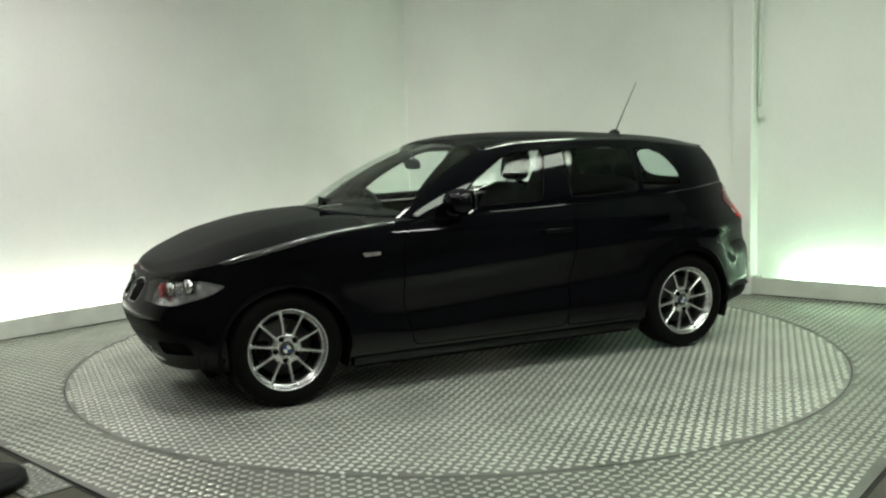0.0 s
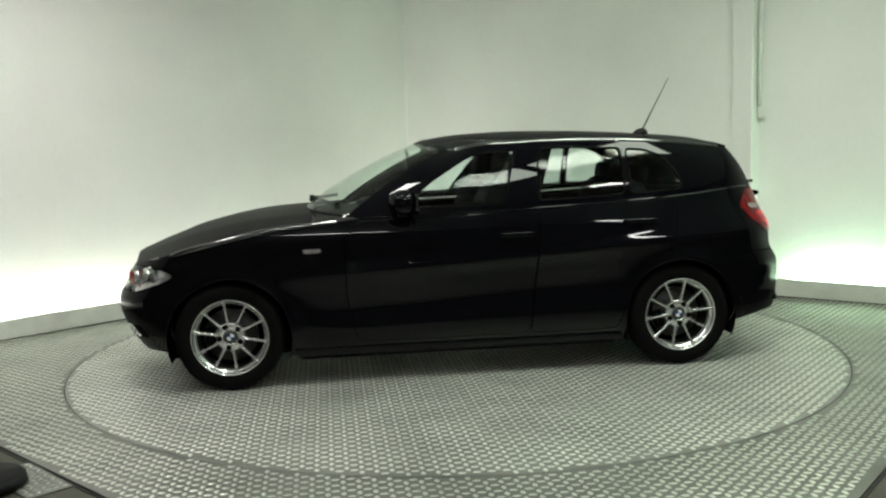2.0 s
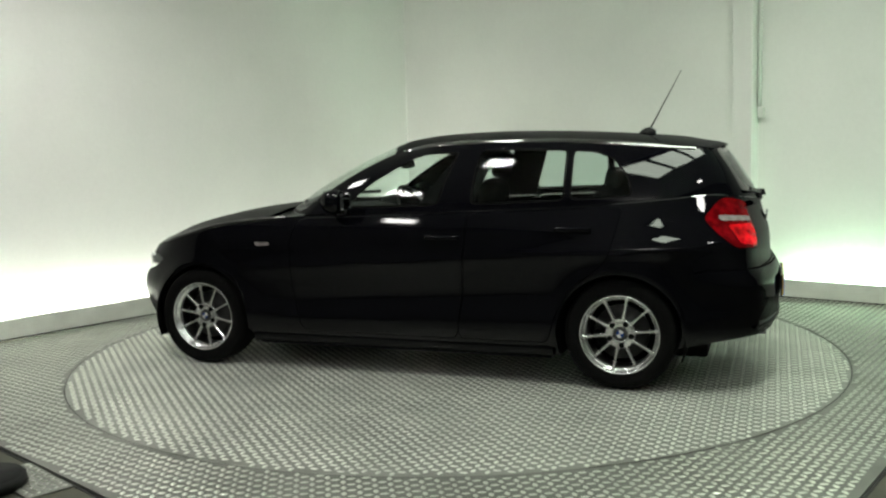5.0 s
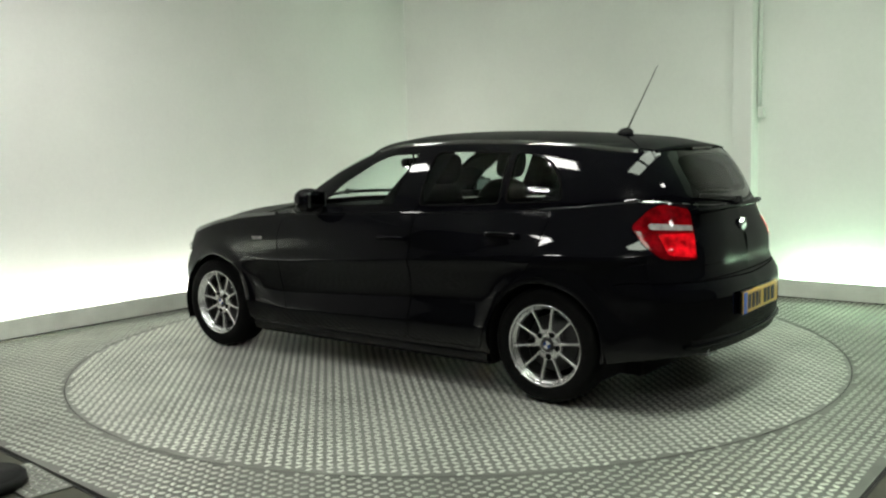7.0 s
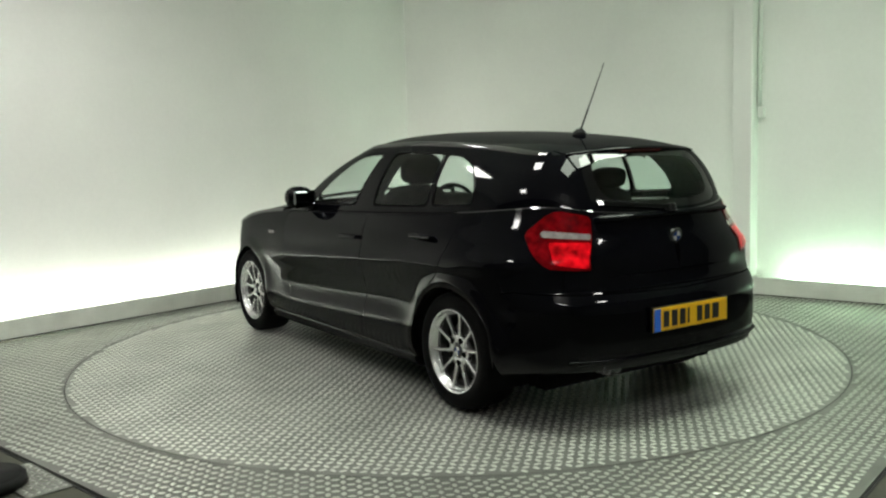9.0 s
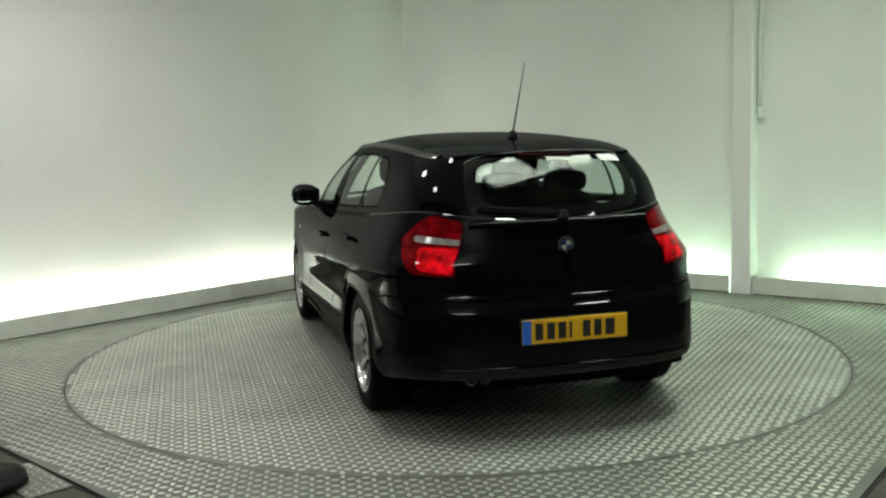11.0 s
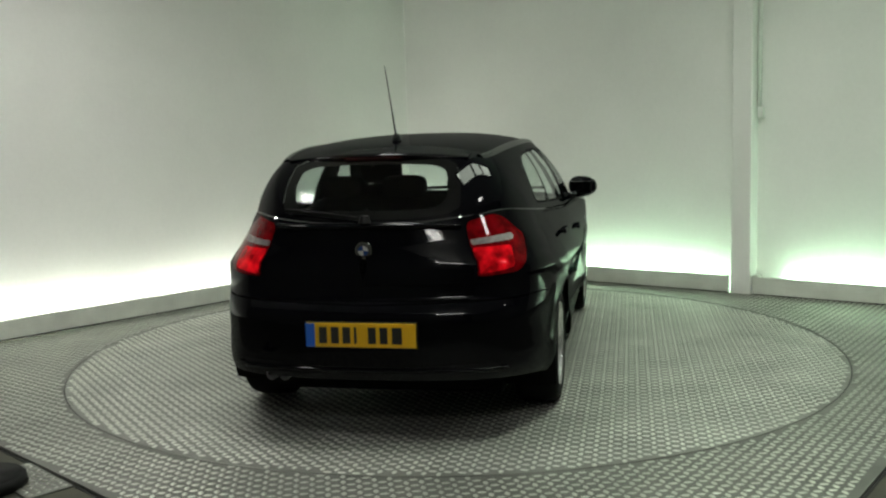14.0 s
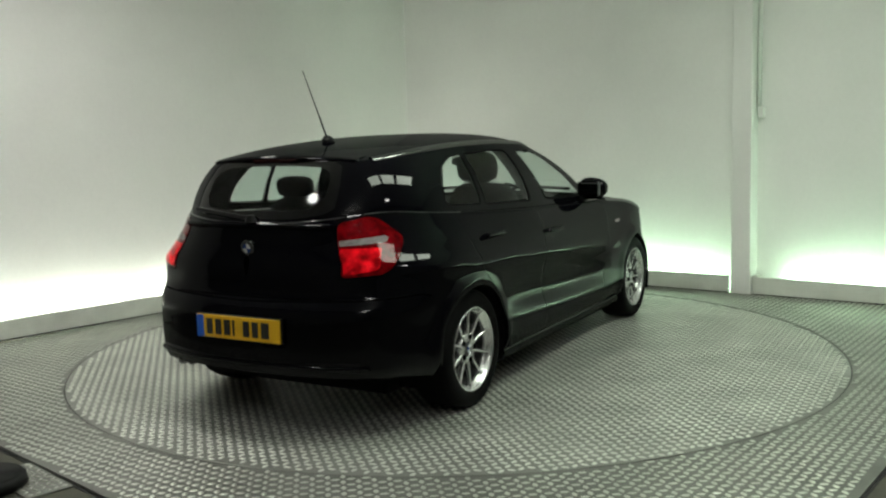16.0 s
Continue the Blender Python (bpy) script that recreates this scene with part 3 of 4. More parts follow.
split = {k: [f for f in v if within(f)] for k, v in split.items()}
shell = mapped("body", vs, split["body"], body, PAINT, car, (1, -1))
tailgate = mapped("tailgate", vs, split["tailgate"], body, PAINT, car, (1, -1))
doors = {}
for side in (1, -1):
    doors[side, 0] = mapped("front_door", vs, split["front_door"], body, PAINT, car, (side,))
    doors[side, 1] = mapped("rear_door", vs, split["rear_door"], body, PAINT, car, (side,))
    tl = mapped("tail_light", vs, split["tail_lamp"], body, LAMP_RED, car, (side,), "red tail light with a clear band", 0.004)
    mapped("clear_band", vs, split["lamp_band"], body, LAMP_WHITE, tl, (side,), "clear lens band", 0.006)
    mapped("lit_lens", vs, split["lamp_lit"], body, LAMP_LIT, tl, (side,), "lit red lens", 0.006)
    hl = mapped("headlight", vs, split["headlamp"], body, LAMP_GLASS, car, (side,), "clear headlight", 0.003)
    mapped("reflector", vs, split["headlamp"], body, LAMP_CLEAR, hl, (side,), "silver reflector", -0.045)
    for yy, zz, r in ((.56, .645, .042), (.665, .665, .046)):
        p = body(s_of_y(yy, False), zz)
        bm = B()
        cyl(bm, pose(p[0] - .02, p[1] * side, p[2], 0, 90, 12 * side), r, r * 0.8, .03, 20)
        part("lamp_ring", bm, CHROME, hl, "round projector ring", True)
    # reddish box at the headlight's inner end
    p = body(s_of_y(.455, False), .635)
    bm = B()
    box(bm, pose(p[0] - .040, p[1] * side, p[2] - .042, 0, 0, -24 * side), .02, .15, .078, .012)
    part("reddish_box", bm, REDDISH, hl, "reddish box inside the headlight")
    mapped("grille", vs, split["kidney"], body, LINER, car, (side,), "black kidney grille", -0.012)
    mapped("fog_recess", vs, split["fog"], body, LINER, car, (side,), "black fog lamp recess", -0.02)
    mapped("side_repeater", vs, split["repeater"], body, LAMP_WHITE, car, (side,), "clear side repeater", 0.003)
    # chrome frame and bars of the grille
    ring = [Vector(body(*q)) for q in kidney]
    bm = B()
    for i in range(len(ring)):
        a, b = ring[i], ring[(i + 1) % len(ring)]
        d = b - a
        if d.length > 1e-4:
            m = Matrix.Translation(Vector(((a.x + b.x) / 2 - .004, (a.y + b.y) / 2 * side, (a.z + b.z) / 2))) @ Vector((d.x, d.y * side, d.z)).to_track_quat("Z", "Y").to_matrix().to_4x4()
            cyl(bm, m, .0042, .0042, d.length * 1.15, 8)
    part("grille_frame", bm, CHROME, car, "chrome grille frame", True)
    for i in range(6):
        p = body(s_of_y(.07 + .032 * i, False), .60)
        bm = B()
        box(bm, pose(p[0] - .01, p[1] * side, .548, 0, -6, 0), .02, .005, .10, .001)
        part("grille_bar", bm, TRIM, car)
lower_grille = mapped("lower_intake", vs, split["intake"], body, LINER, car, (1, -1), "black mesh lower intake", -0.02)
for z in (.265, .29, .315):
    bm = B()
    for side in (1, -1):
        for i in range(8):
            a, b = (Vector(body(s_of_y(.055 * (i + j), False), z)) for j in (0, 1))
            d = b - a
            cyl(bm, Matrix.Translation(((a.x + b.x) / 2 - .006, (a.y + b.y) / 2 * side, z)) @ Vector((d.x, d.y * side, 0)).to_track_quat("Z", "Y").to_matrix().to_4x4(), .004, .004, d.length, 6)
    part("intake_bar", bm, TRIM, lower_grille)

# dark inner shell and underbody behind the gaps
rows = []
for s in np.linspace(S_FRONT - .03, S_REAR + .03, 90):
    k = k_of(s)
    lo, hi = low_z(k)[0] + .01, top_z(k)[0] - (.03 if plan(k)[0] > -1.5 else .008)
    row = []
    for j in range(9):
        p = body(s, lo + (hi - lo) * j / 8)
        deep = ease(1.35, 1.6, p[0]) * ease(.48, .55, p[2])
        x, y = p[0] * (0.985 - .035 * deep), max(p[1] - .035 - .05 * deep, 0)
        for wx in (1.33, -1.33):
            if math.hypot(p[0] - wx, p[2] - .30) < .40:
                y = min(y, .60)
        row.append((x, y, p[2]))
    rows.append(row)
skin("inner_shell", [[(x, -y, z) for x, y, z in r[::-1]] + r for r in rows], LINER, car)
bm = B()
box(bm, pose(-0.03, 0, .15), 3.5, 1.20, .08, .02)
box(bm, pose(0, 0, .145), 1.9, 1.58, .09, .02)
part("underbody", bm, LINER, car)
for wx in (1.33, -1.33):
    for side in (1, -1):
        bm = B()
        n = 24
        rr = [[(wx + r * math.cos(a), side * y, .30 + r * math.sin(a)) for a in [math.pi * (-.12 + 1.24 * i / n) for i in range(n + 1)]] for r, y in ((.349, .845), (.36, .80), (.36, .58), (.05, .575))]
        bm.free()
        skin("wheel_well", rr, LINER, car)

# ---- bonnet ----
edge_rows = []
for k in np.linspace(7.15, 0.15, 30):
    x, y, z = body(float(np.interp(k, K, ARC)), top_z(k)[0])
    crown = float(np.interp(x, [.85, 1.1, 1.35, 1.6, 1.8, 1.93, 2.0, 2.03], [.048, .064, .080, .080, .064, .040, .016, .0]))
    row = []
    for u in np.linspace(-1, 1, 25):
        bead = .006 * math.exp(-((abs(u) - .62) / .09) ** 2) * ease(2.0, 1.7, x)
        row.append((x + .02 * (1 - u * u) * ease(1.8, 2.05, x), y * u * .997, z + crown * (1 - abs(u) ** 2.4) + bead + .001))
    edge_rows.append(row)
skin("bonnet", edge_rows, PAINT, car)
# bead added along the wing, extra glossy to draw a highlight line
for side in (1, -1):
    rows = []
    for k in np.linspace(3.6, 7.6, 40):
        x, y, z = body(float(np.interp(k, K, ARC)), top_z(k)[0])
        r = .017 * ease(3.6, 4.6, k)
        rows.append([(x, (y - .010 + r * math.cos(a)) * side, z - .009 + r * math.sin(a)) for a in [2 * math.pi * q / 16 for q in range(16)]])
    skin("wing_highlight_bead", rows, GLOSS, car, "glossy bead added to catch a highlight along the wing's edge", close=True)

# ---- upper body ----
S_BASE = [SX(.57), SX(.25), SX(0), SX(-.5), SX(-1.0), SX(-1.4), SX(-1.68)] + [SX(-1.68) + (S_REAR - SX(-1.68)) * f for f in (.25, .48, .74, 1.0)]


def waist(g):
    """The lower body's top edge beside the upper body's base curve."""
    s = float(np.interp(g, range(4, 15), S_BASE))
    return s, Vector(body(s, top_z(k_of(s))[0]))


BASE_ROWS = [(.90, 0, .984), (.885, .25, .981), (.83, .47, .975), (.73, .64, .965), (.60, .755, .960)]
for g in range(5, 15):
    p = waist(g)[1]
    d = .016 if g < 9 else .006
    BASE_ROWS.append((p.x + (.003 if g > 11 else 0), max(p.y - d, 0) if g < 14 else 0, p.z + .005))
base = spline(BASE_ROWS)
roof = spline([(.13, 0, 1.386), (.11, .22, 1.382), (.07, .42, 1.366), (.035, .515, 1.346), (-.005, .565, 1.328), (-.18, .588, 1.358), (-.35, .596, 1.366), (-.65, .600, 1.373), (-1.05, .595, 1.364),
               (-1.38, .565, 1.340), (-1.62, .53, 1.312), (-1.74, .48, 1.302), (-1.785, .40, 1.310), (-1.81, .24, 1.319), (-1.82, 0, 1.323)])
BULGE = spline([(b,) for b in (.034, .034, .034, .035, .034, .030, .028, .028, .026, .024, .024, .022, .018, .014, .012)])
G = np.linspace(0, 14, 561)
GXY = np.array([base(g)[:2] * .5 + roof(g)[:2] * .5 for g in G])
GARC = np.concatenate([[0], np.cumsum(np.hypot(*np.diff(GXY, axis=0).T))])


def upper(s, v):
    g = float(np.interp(s, GARC, G))
    v = v / 0.40
    p, q = base(g), roof(g)
    e = .01
    t = np.array((base(min(g + e, 14)) + roof(min(g + e, 14))) - (base(max(g - e, 0)) + roof(max(g - e, 0))))
    n = np.cross(t, q - p)
    n = n / (np.linalg.norm(n) + 1e-9)
    if n[2] < 0:
        n = -n
    return p + (q - p) * v + n * BULGE(g)[0] * 4 * v * (1 - v)


def gv(*points):
    return [(float(np.interp(g, G, GARC)), v * 0.40) for g, v in points]


end = float(GARC[-1])
hull = [(s, 0) for s in np.linspace(0, end, 90)] + [(s, .40) for s in np.linspace(end, 0, 90)]
wind = gv((0, .02), (1, .02), (2, .02), (3, .02), (3.72, .03), (3.74, .5), (3.66, .93), (3, .95), (2, .95), (1, .95), (0, .95))
win_f = rounded(gv((4.70, .10), (6.53, .10), (6.40, .5), (6.28, .825), (5.42, .83), (5.02, .74), (4.74, .42)), .03)
win_r = rounded(gv((6.95, .10), (8.00, .10), (7.96, .5), (7.92, .825), (7.2, .835), (6.72, .83)), .025)
win_q = rounded(gv((8.12, .10), (9.02, .11), (8.92, .40), (8.68, .68), (8.38, .80), (8.04, .82), (8.08, .5)), .03)
win_b = rounded(gv((14, .04), (13, .04), (12.30, .06), (12.05, .14), (12.0, .5), (12.05, .88), (12.4, .965), (13.2, .975), (14, .975)), .02)
see_b = rounded(gv((14, .16), (13, .16), (12.55, .18), (12.38, .28), (12.30, .5), (12.38, .76), (12.7, .84), (13.4, .86), (14, .86)), .03)
frames = [("pillar", hull), ("seal", grow(win_f, .012)), ("seal", grow(win_r, .012)), ("seal", grow(win_q, .010)),
          ("wind", wind), ("front", win_f), ("rear", win_r), ("quarter", win_q), ("frit", win_b), ("back", see_b)]
uv, us = tessellate(frames, 0.035)
us = {k: [f for f in v if all(-1e-3 <= uv[i][0] <= end + 1e-3 for i in f)] for k, v in us.items()}
mapped("upper_body", uv, us["pillar"], upper, PAINT, car, (1, -1))
for side in (1, -1):
    mapped("window_seal", uv, us["seal"], upper, LINER, car, (side,), "matt black window surround", 0.001)
    for nm, key, owner in (("window_pane", "front", doors[side, 0]), ("window_pane", "rear", doors[side, 1]), ("quarter_pane", "quarter", doors[side, 1])):
        mapped(nm, uv, us[key], upper, SIDEGLASS, owner, (side,), "tinted side window", -0.003)
windscreen = mapped("windscreen", uv, us["wind"], upper, SCREEN, car, (1, -1), "clear windscreen", -0.002)
frit = mapped("window_border", uv, us["frit"], upper, FRIT, tailgate, (1, -1), "black printed border of the rear window", -0.002)
rear_glass = mapped("rear_window", uv, us["back"], upper, SIDEGLASS, tailgate, (1, -1), "tinted rear window", -0.002)

# roof skin between the two rails
centre = spline([(z,) for z in (1.388, 1.417, 1.429, 1.434, 1.432, 1.427, 1.418, 1.405, 1.390, 1.368, 1.324)])
RG = np.array([roof(g) for g in np.linspace(0, 14, 281)])
rows = []
for i in range(45):
    f = i / 44
    x = .1295 - (.1295 + 1.8195) * (f - .035 * math.sin(2 * math.pi * f))
    y = float(np.interp(-x, -RG[:, 0], RG[:, 1]))
    ze = float(np.interp(-x, -RG[:, 0], RG[:, 2]))
    zc = max(float(centre((.13 - x) / 1.95 * 10)[0]), ze)
    rows.append([(x, y * u, ze + (zc - ze) * (1 - abs(u) ** 2.8)) for u in np.linspace(-1, 1, 21)])
skin("roof", rows, PAINT, car)

# shoulder and cowl between lower and upper body
rows = []
for g in np.linspace(4, 14, 90):
    rows.append([tuple(waist(g)[1]), tuple(base(g))])
for side in (1, -1):
    skin("waist_rail", [[(x, y * side, z) for x, y, z in r] for r in rows], GLOSS, car)
rows = []
for u in np.linspace(-1, 1, 31):
    g = 4 * abs(u)
    p = base(g)
    q = edge_rows[0][int(round((u + 1) * 12))]
    rows.append([(p[0], math.copysign(p[1], u), p[2]), ((p[0] + q[0]) / 2, math.copysign((abs(p[1]) + abs(q[1])) / 2, u), p[2] - .025), (q[0], q[1], q[2] - .02)])
skin("cowl", rows, TRIM, car, "black plastic cowl below the windscreen")

# wipers
for y0, y1 in ((.55, -.05), (.0, -.58)):
    bm = B()
    a, b = Vector(upper(float(np.interp(4 * abs(y0) / .76, G, GARC)), .03)), Vector(upper(float(np.interp(4 * abs(y1) / .76, G, GARC)), .03))
    a.y, b.y = y0, y1
    a.z += .015
    b.z += .02
    d = b - a
    m = Matrix.Translation((a + b) / 2) @ d.to_track_quat("Z", "Y").to_matrix().to_4x4()
    box(bm, m @ pose(0, 0, -d.length / 2), .012, .022, d.length, .003)
    cyl(bm, Matrix.Translation(a), .02, .015, .04, 12)
    part("wiper", bm, TRIM, car)


# ---- wheels ----
def lathe(bm, profile, n=48):
    """Turns (radius, depth) pairs round the y axis."""
    rings = [[bm.verts.new((r * math.cos(2 * math.pi * i / n), d, r * math.sin(2 * math.pi * i / n))) for i in range(n)] for r, d in profile]
    for a, b in zip(rings, rings[1:]):
        for i in range(n):
            j = (i + 1) % n
            bm.faces.new((a[i], a[j], b[j], b[i]))
    bmesh.ops.recalc_face_normals(bm, faces=bm.faces)
    return bm


def wheel():
    """A ten-spoke wheel whose outer face looks to +y."""
    hub = new("wheel")
    hub.parent = car
    bm = lathe(B(), [(.222, -.10), (.232, -.105), (.285, -.115), (.303, -.10), (.308, -.07), (.3095, 0), (.308, .06), (.302, .088), (.290, .101), (.262, .108), (.232, .104), (.221, .099), (.2145, .09), (.2145, .05)])
    part("tyre", bm, TYRE, hub, "black rubber tyre", True)
    rim = part("rim", lathe(B(), [(.213, -.09), (.216, .088), (.2205, .099), (.2165, .103), (.212, .100), (.208, .090), (.203, .078), (.196, .073), (.190, .066), (.189, .05)]), ALLOY, hub, "silver alloy rim", True)
    part("barrel", lathe(B(), [(.191, .055), (.190, .03), (.190, -.08)]), ALLOY_DARK, hub, "dark inner barrel", True)
    for i in range(10):
        bm = B()
        prev = None
        for r, w, y, t in ((.050, .014, .066, .02), (.085, .0085, .068, .02), (.14, .0068, .073, .018), (.185, .0075, .078, .018), (.205, .012, .082, .02)):
            ring = [bm.verts.new((sx * w * 1.25, y - t, r)) for sx in (-1,)] + [bm.verts.new((-w, y - .004, r)), bm.verts.new((-w * .55, y, r)), bm.verts.new((w * .55, y, r)), bm.verts.new((w, y - .004, r)), bm.verts.new((w * 1.25, y - t, r))]
            if prev:
                for a in range(6):
                    b = (a + 1) % 6
                    bm.faces.new((prev[a], prev[b], ring[b], ring[a]))
            prev = ring
        bmesh.ops.recalc_face_normals(bm, faces=bm.faces)
        part("spoke", bm, ALLOY, rim, at=Matrix.Rotation(radians(36 * i + 8), 4, "Y"))
    part("hub_face", lathe(B(), [(.086, .03), (.084, .058), (.078, .066), (.046, .069), (.037, .062), (.036, .05)], 32), ALLOY, rim, "silver hub", True)
    # near-black discs paint the shade inside the five bolt holes
    for i in range(5):
        bm = B()
        cyl(bm, Matrix.Rotation(radians(72 * i + 26), 4, "Y") @ pose(0, .066, .062, 90, 0, 0), .0155, .0155, .012, 12)
        part("bolt_hole_disc", bm, LINER, rim, "dark disc standing for a shaded bolt hole")
    cap = part("hub_cap", lathe(B(), [(.034, .055), (.034, .067), (.031, .069), (.0, .070)], 24), INK, rim, "dark round hub cap", True)
    for q, mt in enumerate((BADGE_BLUE, BADGE_WHITE, BADGE_BLUE, BADGE_WHITE)):
        bm = B()
        c = bm.verts.new((0, .0715, 0))
        arc = [bm.verts.new((.021 * math.cos(radians(90 * q + 15 * j)), .0712, .021 * math.sin(radians(90 * q + 15 * j)))) for j in range(7)]
        for a, b in zip(arc, arc[1:]):
            bm.faces.new((c, b, a))
        part("cap_quarter", bm, mt, cap)
    part("brake_disc", lathe(B(), [(.0, .005), (.15, .005), (.152, 0), (.152, -.02), (.0, -.02)], 32), ALLOY_DARK, hub, "dull steel brake disc", True)
    bm = B()
    box(bm, pose(.115, .008, -.05), .06, .06, .10, .012)
    part("brake_caliper", bm, LINER, hub)
    bm = B()
    cyl(bm, pose(0, -.06, 0, 90, 0, 0), .205, .205, .01, 32)
    part("back_plate", bm, LINER, hub)
    return hub


first = wheel()
for x, side, spin in ((1.33, 1, 0), (-1.33, 1, 17), (1.33, -1, 5), (-1.33, -1, 29)):
    m = pose(x, side * .742, .309, 0, 0, 0 if side > 0 else 180) @ Matrix.Rotation(radians(spin), 4, "Y")
    if x > 0 and side > 0:
        first.matrix_basis = m
    else:
        copy_thing(first, m)

# ---- mirrors, handles, mouldings ----
MIRROR = material("dark_mirror_glass", (0.16, 0.17, 0.18), 0.03, metal=1.0)
for side in (1, -1):
    bm = B()
    bmesh.ops.create_icosphere(bm, subdivisions=3, radius=1)
    for v in bm.verts:
        c = v.co
        for i in range(3):
            c[i] = math.copysign(abs(c[i]) ** .84, c[i])
        if c.x < 0:
            c.x *= .45
        c.x, c.y, c.z = c.x * .095, c.y * .098, c.z * .072 * (1 + .12 * c.y)
    mirror = part("door_mirror", bm, PAINT, car, "black door mirror", True, pose(.315, side * .885, 1.045, 0, 0, side * 8))
    bm = B()
    box(bm, pose(-.052, 0, -.048, 0, 0, 0), .006, .155, .095, .012)
    part("mirror_glass", bm, MIRROR, mirror, "mirror glass")
    bm = B()
    box(bm, pose(.0, -side * .10, -.085), .06, .12, .045, .015)
    part("mirror_foot", bm, TRIM, mirror)
    for x, own in ((-.33, 0), (-1.08, 1)):
        s = SX(x)
        p = body(s, .815 - .065 * x)
        bm = B()
        box(bm, pose(p[0], (p[1] + .022) * side, p[2] - .012), .20, .018, .026, .008, 3)
        for e in (-.085, .085):
            box(bm, pose(p[0] + e, (p[1] + .008) * side, p[2] - .009), .03, .03, .02, .004)
        part("door_handle", bm, PAINT, doors[side, own], "black body-coloured handle", True)
    # sill moulding
    rows = []
    for x in np.linspace(.96, -.96, 20):
        p = Vector(body(SX(x), .215))
        rows.append([(p.x, (p.y + o) * side, z) for o, z in ((-.03, .255), (.004, .235), (.008, .20), (-.01, .165), (-.08, .155))])
    skin("sill", rows, PAINT, car, "black side sill")

# ---- aerial ----
aerial = new("aerial")
aerial.parent = car
bm = B()
bmesh.ops.create_icosphere(bm, subdivisions=2, radius=1)
for v in bm.verts:
    v.co = Vector((v.co.x * .055 - .01 * v.co.z, v.co.y * .024, v.co.z * .042 if v.co.z > 0 else v.co.z * .01))
part("aerial_foot", bm, TRIM, aerial, "black aerial foot", True, pose(-1.375, 0, 1.392))
a, b = Vector((-1.39, 0, 1.42)), Vector((-1.575, 0, 1.767))
d = b - a
bm = B()
cyl(bm, Matrix.Translation((a + b) / 2) @ d.to_track_quat("Z", "Y").to_matrix().to_4x4(), .0045, .002, d.length, 10)
for i in range(6):
    cyl(bm, Matrix.Translation(a.lerp(b, .05 + .05 * i)) @ d.to_track_quat("Z", "Y").to_matrix().to_4x4(), .0058, .0056, .008, 8)
part("whip", bm, TRIM, aerial, "thin black aerial whip", True)

# ---- tail: plate, badge, wiper, spoiler, exhaust ----
px, pz = body(S_REAR, .515)[0], .515
plate = part("number_plate", box(B(), pose(px - .012, 0, pz - .056, 0, 0, 0), .012, .52, .112, .003), PLATE_YELLOW, car, "yellow number plate with dark bars")
part("blue_band", box(B(), pose(px - .0195, .2385, pz - .054), .004, .042, .108), PLATE_BLUE, plate, "blue end band")
for y, w in ((.178, .037), (.121, .037), (.066, .037), (.024, .012), (-.055, .036), (-.110, .036), (-.172, .046)):
    part("plate_bar", box(B(), pose(px - .0195, y, pz - .038), .003, w, .076), INK, plate, "dark bar")
part("plate_frame", box(B(), pose(px - .006, 0, pz - .061), .012, .535, .122, .003), TRIM, plate)

bx, bz = body(S_REAR, .893)[0], .893
lean = pose(bx - .004, 0, bz, 0, -8, 0)
badge = new("round_badge")
badge.parent = car
badge.matrix_basis = lean @ pose(0, 0, 0, 0, -90, 0)
part("badge_ring", cyl(B(), pose(0, 0, 0), .042, .040, .010, 32), CHROME, badge, "chrome ring")
part("badge_disc", cyl(B(), pose(0, 0, .002), .037, .036, .012, 32), INK, badge)
for q, mt in enumerate((BADGE_BLUE, BADGE_WHITE, BADGE_BLUE, BADGE_WHITE)):
    bm = B()
    c = bm.verts.new((0, 0, .0095))
    arc = [bm.verts.new((.024 * math.cos(radians(90 * q + 15 * j)), .024 * math.sin(radians(90 * q + 15 * j)), .0092)) for j in range(7)]
    for e, f in zip(arc, arc[1:]):
        bm.faces.new((c, e, f))
    part("badge_quarter", bm, mt, badge)

# tailgate lip below the glass, and the licence lamp strip
rows = []
for y in np.linspace(-.45, .45, 21):
    p = Vector(body(s_of_y(abs(y)), .985))
    rows.append([(p.x - o, y, z) for o, z in ((-.012, 1.016), (.010, 1.010), (.014, 1.000), (.004, .988), (-.01, .984))])
skin("tailgate_lip", rows, PAINT, tailgate)
bm = B()
a, b = Vector(upper(end, .02)), Vector((-1.985, .40, 1.075))
a.x -= .02
cyl(bm, Matrix.Translation(a), .03, .02, .035, 16)
d = b - a
box(bm, Matrix.Translation(a) @ d.to_track_quat("Z", "X").to_matrix().to_4x4(), .02, .012, d.length, .003)
part("rear_wiper", bm, TRIM, tailgate, "black rear wiper")
rows = []
for y in np.linspace(-.45, .45, 21):
    f = (y / .45) ** 2
    rows.append([(-1.70 + .02 * f, y, 1.353 - .030 * f), (-1.80 + .04 * f, y, 1.336 - .026 * f), (-1.845 + .06 * f, y, 1.322 - .018 * f), (-1.84 + .06 * f, y, 1.314 - .014 * f), (-1.79 + .05 * f, y, 1.312 - .014 * f)])
skin("roof_spoiler", rows, PAINT, car, "black roof spoiler lip")
bm = B()
box(bm, pose(-1.835, 0, 1.304), .012, .28, .012, .003)
part("brake_light", bm, material("dark_red_lens", (0.03, 0.002, 0.002), 0.2), car, "unlit dark red brake light")

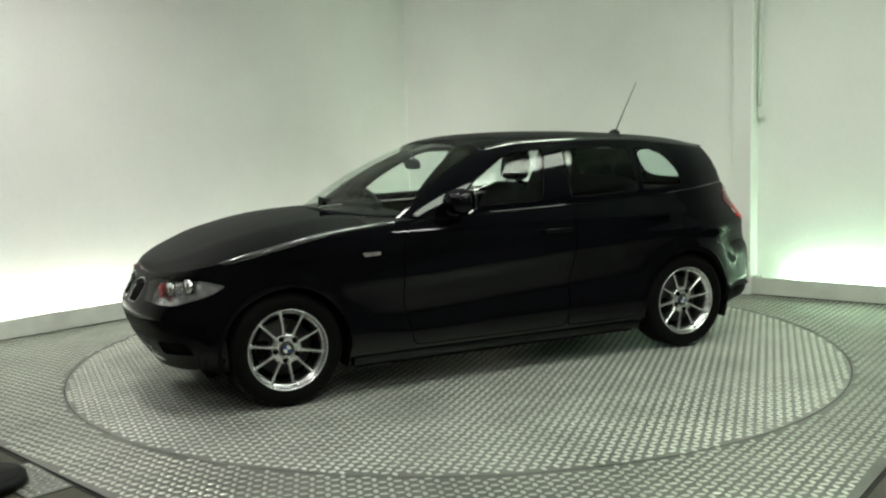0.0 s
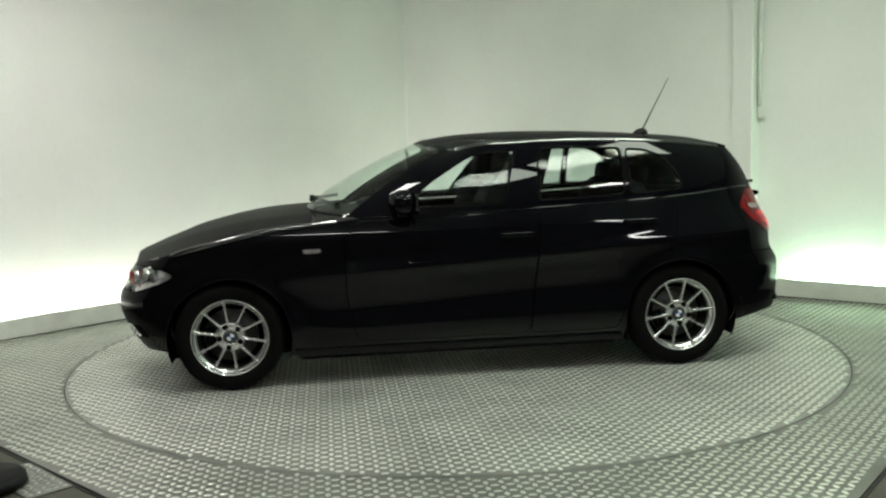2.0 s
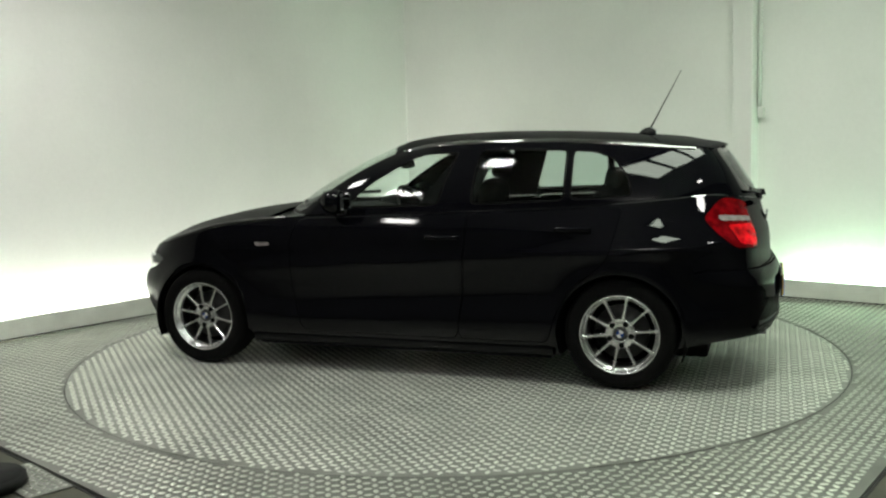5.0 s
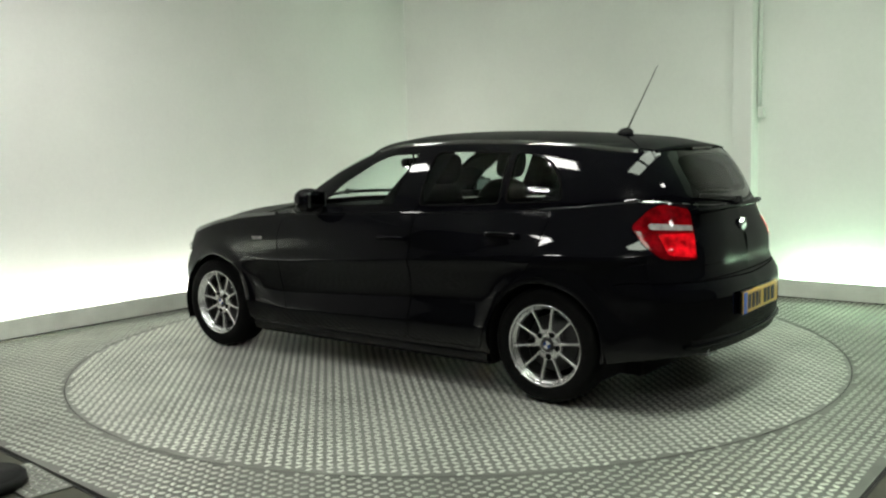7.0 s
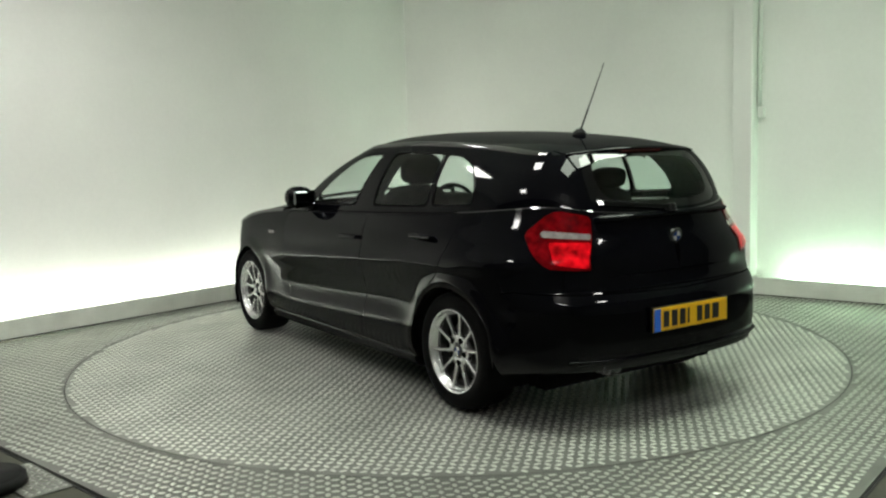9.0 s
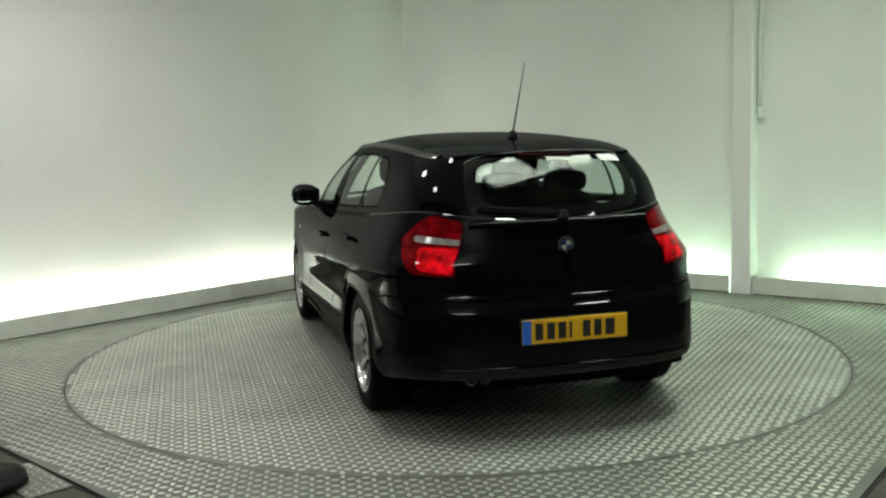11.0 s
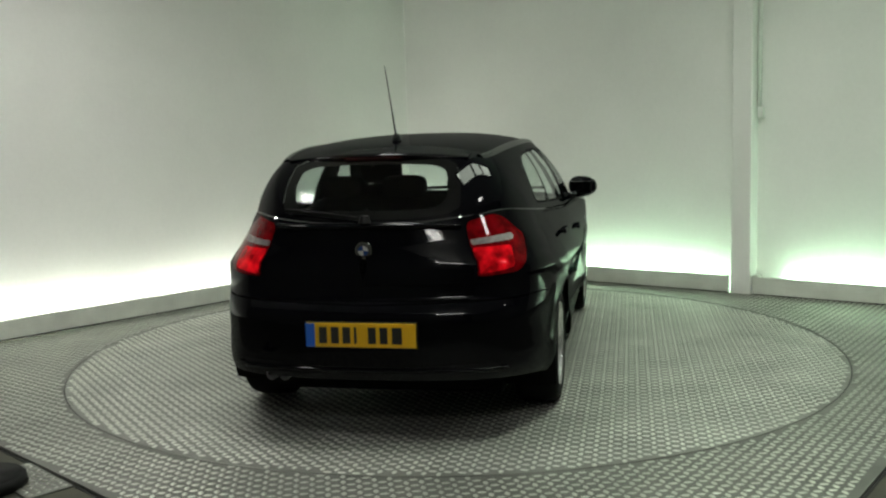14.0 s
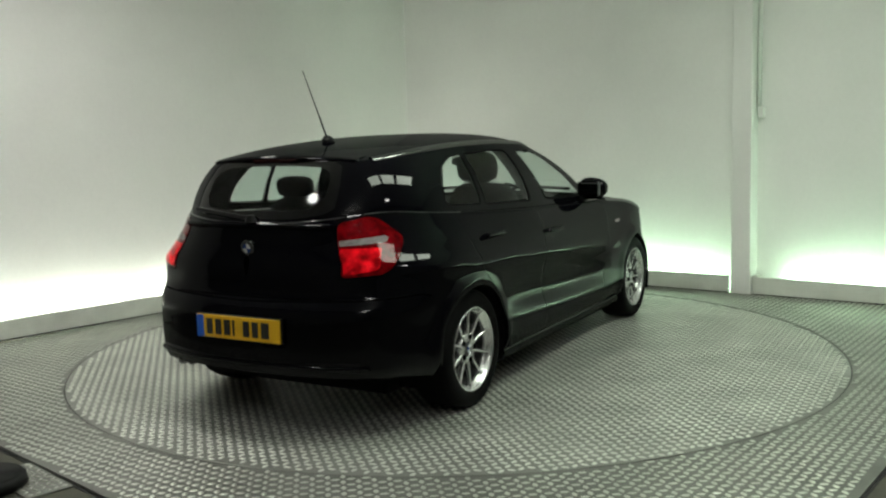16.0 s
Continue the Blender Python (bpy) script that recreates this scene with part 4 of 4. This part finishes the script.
# lower rear valance and exhaust
rows = []
for y in np.linspace(-.62, .62, 25):
    p = Vector(body(s_of_y(abs(y)), .30))
    rows.append([(p.x - .004, y, .385), (p.x - .014, y, .37), (p.x - .012, y, .335), (p.x + .02, y, .295), (p.x + .12, y, .275)])
lip = []
for y in np.linspace(-.66, .66, 30):
    p = Vector(body(s_of_y(abs(y)), .345))
    lip.append([(p.x - .004 + .010 * math.cos(a), y, .345 + .010 * math.sin(a)) for a in [2 * math.pi * q / 8 for q in range(8)]])
skin("bumper_lip", lip, PAINT, car, "glossy black lip under the rear bumper", close=True)
skin("rear_valance", rows, TRIM, car, "black textured rear valance")
for y in (.41, .475):
    part("exhaust_tip", lathe(B(), [(.022, -.10), (.025, .04), (.026, .05), (.022, .05), (.020, .02), (.0, .0)], 24), STEEL, car, "dull steel exhaust tip", True, pose(-2.03, y, .298, 0, 0, 90))
# rear door-to-roof trim rail, and the window line
for side in (1, -1):
    rows = []
    for g in np.linspace(4.1, 10.6, 60):
        p = roof(g)
        rows.append([(p[0], (p[1] - .014 + .024 * math.cos(a)) * side, p[2] - .012 + .024 * math.sin(a)) for a in [2 * math.pi * q / 20 for q in range(20)]])
    skin("roof_rail_trim", rows, GLOSS, car, "black roof drip trim", close=True)


# ---- cabin ----
def cushion(sx, sy, sz, p=.6):
    bm = B()
    bmesh.ops.create_icosphere(bm, subdivisions=3, radius=1)
    for v in bm.verts:
        for i in range(3):
            v.co[i] = math.copysign(abs(v.co[i]) ** p, v.co[i])
        v.co = Vector((v.co.x * sx / 2, v.co.y * sy / 2, v.co.z * sz / 2))
    return bm


def seat(x, y):
    s = new("seat")
    s.parent = car
    s.matrix_basis = pose(x, y, 0)
    part("seat_base", cushion(.52, .50, .20), FABRIC, s, "", True, pose(0, 0, .50))
    part("backrest", cushion(.17, .50, .66, .55), FABRIC, s, "dark fabric backrest", True, pose(-.30, 0, .80, 0, -18, 0))
    part("headrest", cushion(.11, .27, .19), FABRIC, s, "dark padded headrest", True, pose(-.44, 0, 1.215, 0, -10, 0))
    for e in (-.06, .06):
        part("headrest_post", cyl(B(), pose(-.41, e, 1.12, 0, -14, 0), .006, .006, .14, 8), CHROME, s, "thin steel post", True)


for y in (.37, -.37):
    seat(.10, y)
bench = new("rear_bench")
bench.parent = car
part("seat_base", cushion(.50, 1.24, .22), FABRIC, bench, "", True, pose(-.80, 0, .52))
part("backrest", cushion(.16, 1.24, .64, .5), FABRIC, bench, "dark fabric rear backrest", True, pose(-1.10, 0, .815, 0, -22, 0))
for y in (.36, 0, -.36):
    part("headrest", cushion(.09, .25, .12), FABRIC, bench, "dark rear headrest", True, pose(-1.23, y, 1.145, 0, -12, 0))
part("parcel_shelf", box(B(), pose(-1.58, 0, .985), .55, 1.16, .025, .008), DASH, car)
dash = part("dashboard", cushion(.55, 1.36, .34, .5), DASH, car, "dark moulded dashboard", True, pose(.60, 0, .80))
part("binnacle", cushion(.22, .36, .14, .6), DASH, dash, "", True, pose(-.16, -.37, .14))
wheel_m = pose(.34, -.37, .90, 0, -66, 0)
steer = new("steering_wheel")
steer.parent = car
steer.matrix_basis = wheel_m
bm = B()
n, m = 36, 8
ring = [[bm.verts.new(((.18 + .015 * math.cos(2 * math.pi * j / m)) * math.cos(2 * math.pi * i / n), (.18 + .015 * math.cos(2 * math.pi * j / m)) * math.sin(2 * math.pi * i / n), .015 * math.sin(2 * math.pi * j / m))) for j in range(m)] for i in range(n)]
for i in range(n):
    for j in range(m):
        bm.faces.new((ring[i][j], ring[(i + 1) % n][j], ring[(i + 1) % n][(j + 1) % m], ring[i][(j + 1) % m]))
part("wheel_rim", bm, DASH, steer, "dark leather rim", True)
part("wheel_boss", cushion(.15, .17, .05), DASH, steer, "", True)
for a in (0, 120, 240):
    part("wheel_spoke", box(B(), pose(0, 0, -.01, 0, 0, a) @ pose(.12, 0, 0), .12, .035, .016, .005), DASH, steer)
part("cabin_mirror", cushion(.03, .24, .07), DASH, car, "dark rear-view mirror", True, pose(.22, 0, 1.240, 0, 15, 0))
part("mirror_stalk", cyl(B(), pose(.215, 0, 1.295, 0, 10, 0), .008, .008, .09, 8), DASH, car)
rows = []
for x in np.linspace(.02, -1.66, 20):
    y = float(np.interp(-x, -RG[:, 0], RG[:, 1])) - .03
    ze = float(np.interp(-x, -RG[:, 0], RG[:, 2])) - .02
    zc = float(centre((.13 - x) / 1.95 * 10)[0]) - .035
    rows.append([(x, y * u, ze + (max(zc, ze) - ze) * (1 - u * u)) for u in np.linspace(-1, 1, 11)])
skin("headlining", rows, material("grey_headlining", (0.22, 0.22, 0.21), 0.9, fine=0.1), car, "pale grey headlining")
for side in (1, -1):
    rows = []
    for g in np.linspace(6.28, 6.95, 6):
        s = float(np.interp(g, G, GARC))
        rows.append([(p[0], (p[1] - .04) * side, p[2]) for p in (upper(s, v) for v in (.0, .1, .2, .3, .39))])
    skin("pillar_lining", rows, LINER, car)


# ---- what moves: the turntable and the car that stands on it ----
def motions():
    def turn(t):
        return 205.95 - 9.064 * t

    times = [0.5 * i for i in range(33)]
    walk(turntable, [(t, pose(0, 0, 0, 0, 0, turn(t))) for t in times])
    walk(car, [(t, pose(0, 0, 0, 0, 0, turn(t)) @ pose(0.077, 0.035, 0)) for t in times])


motions()
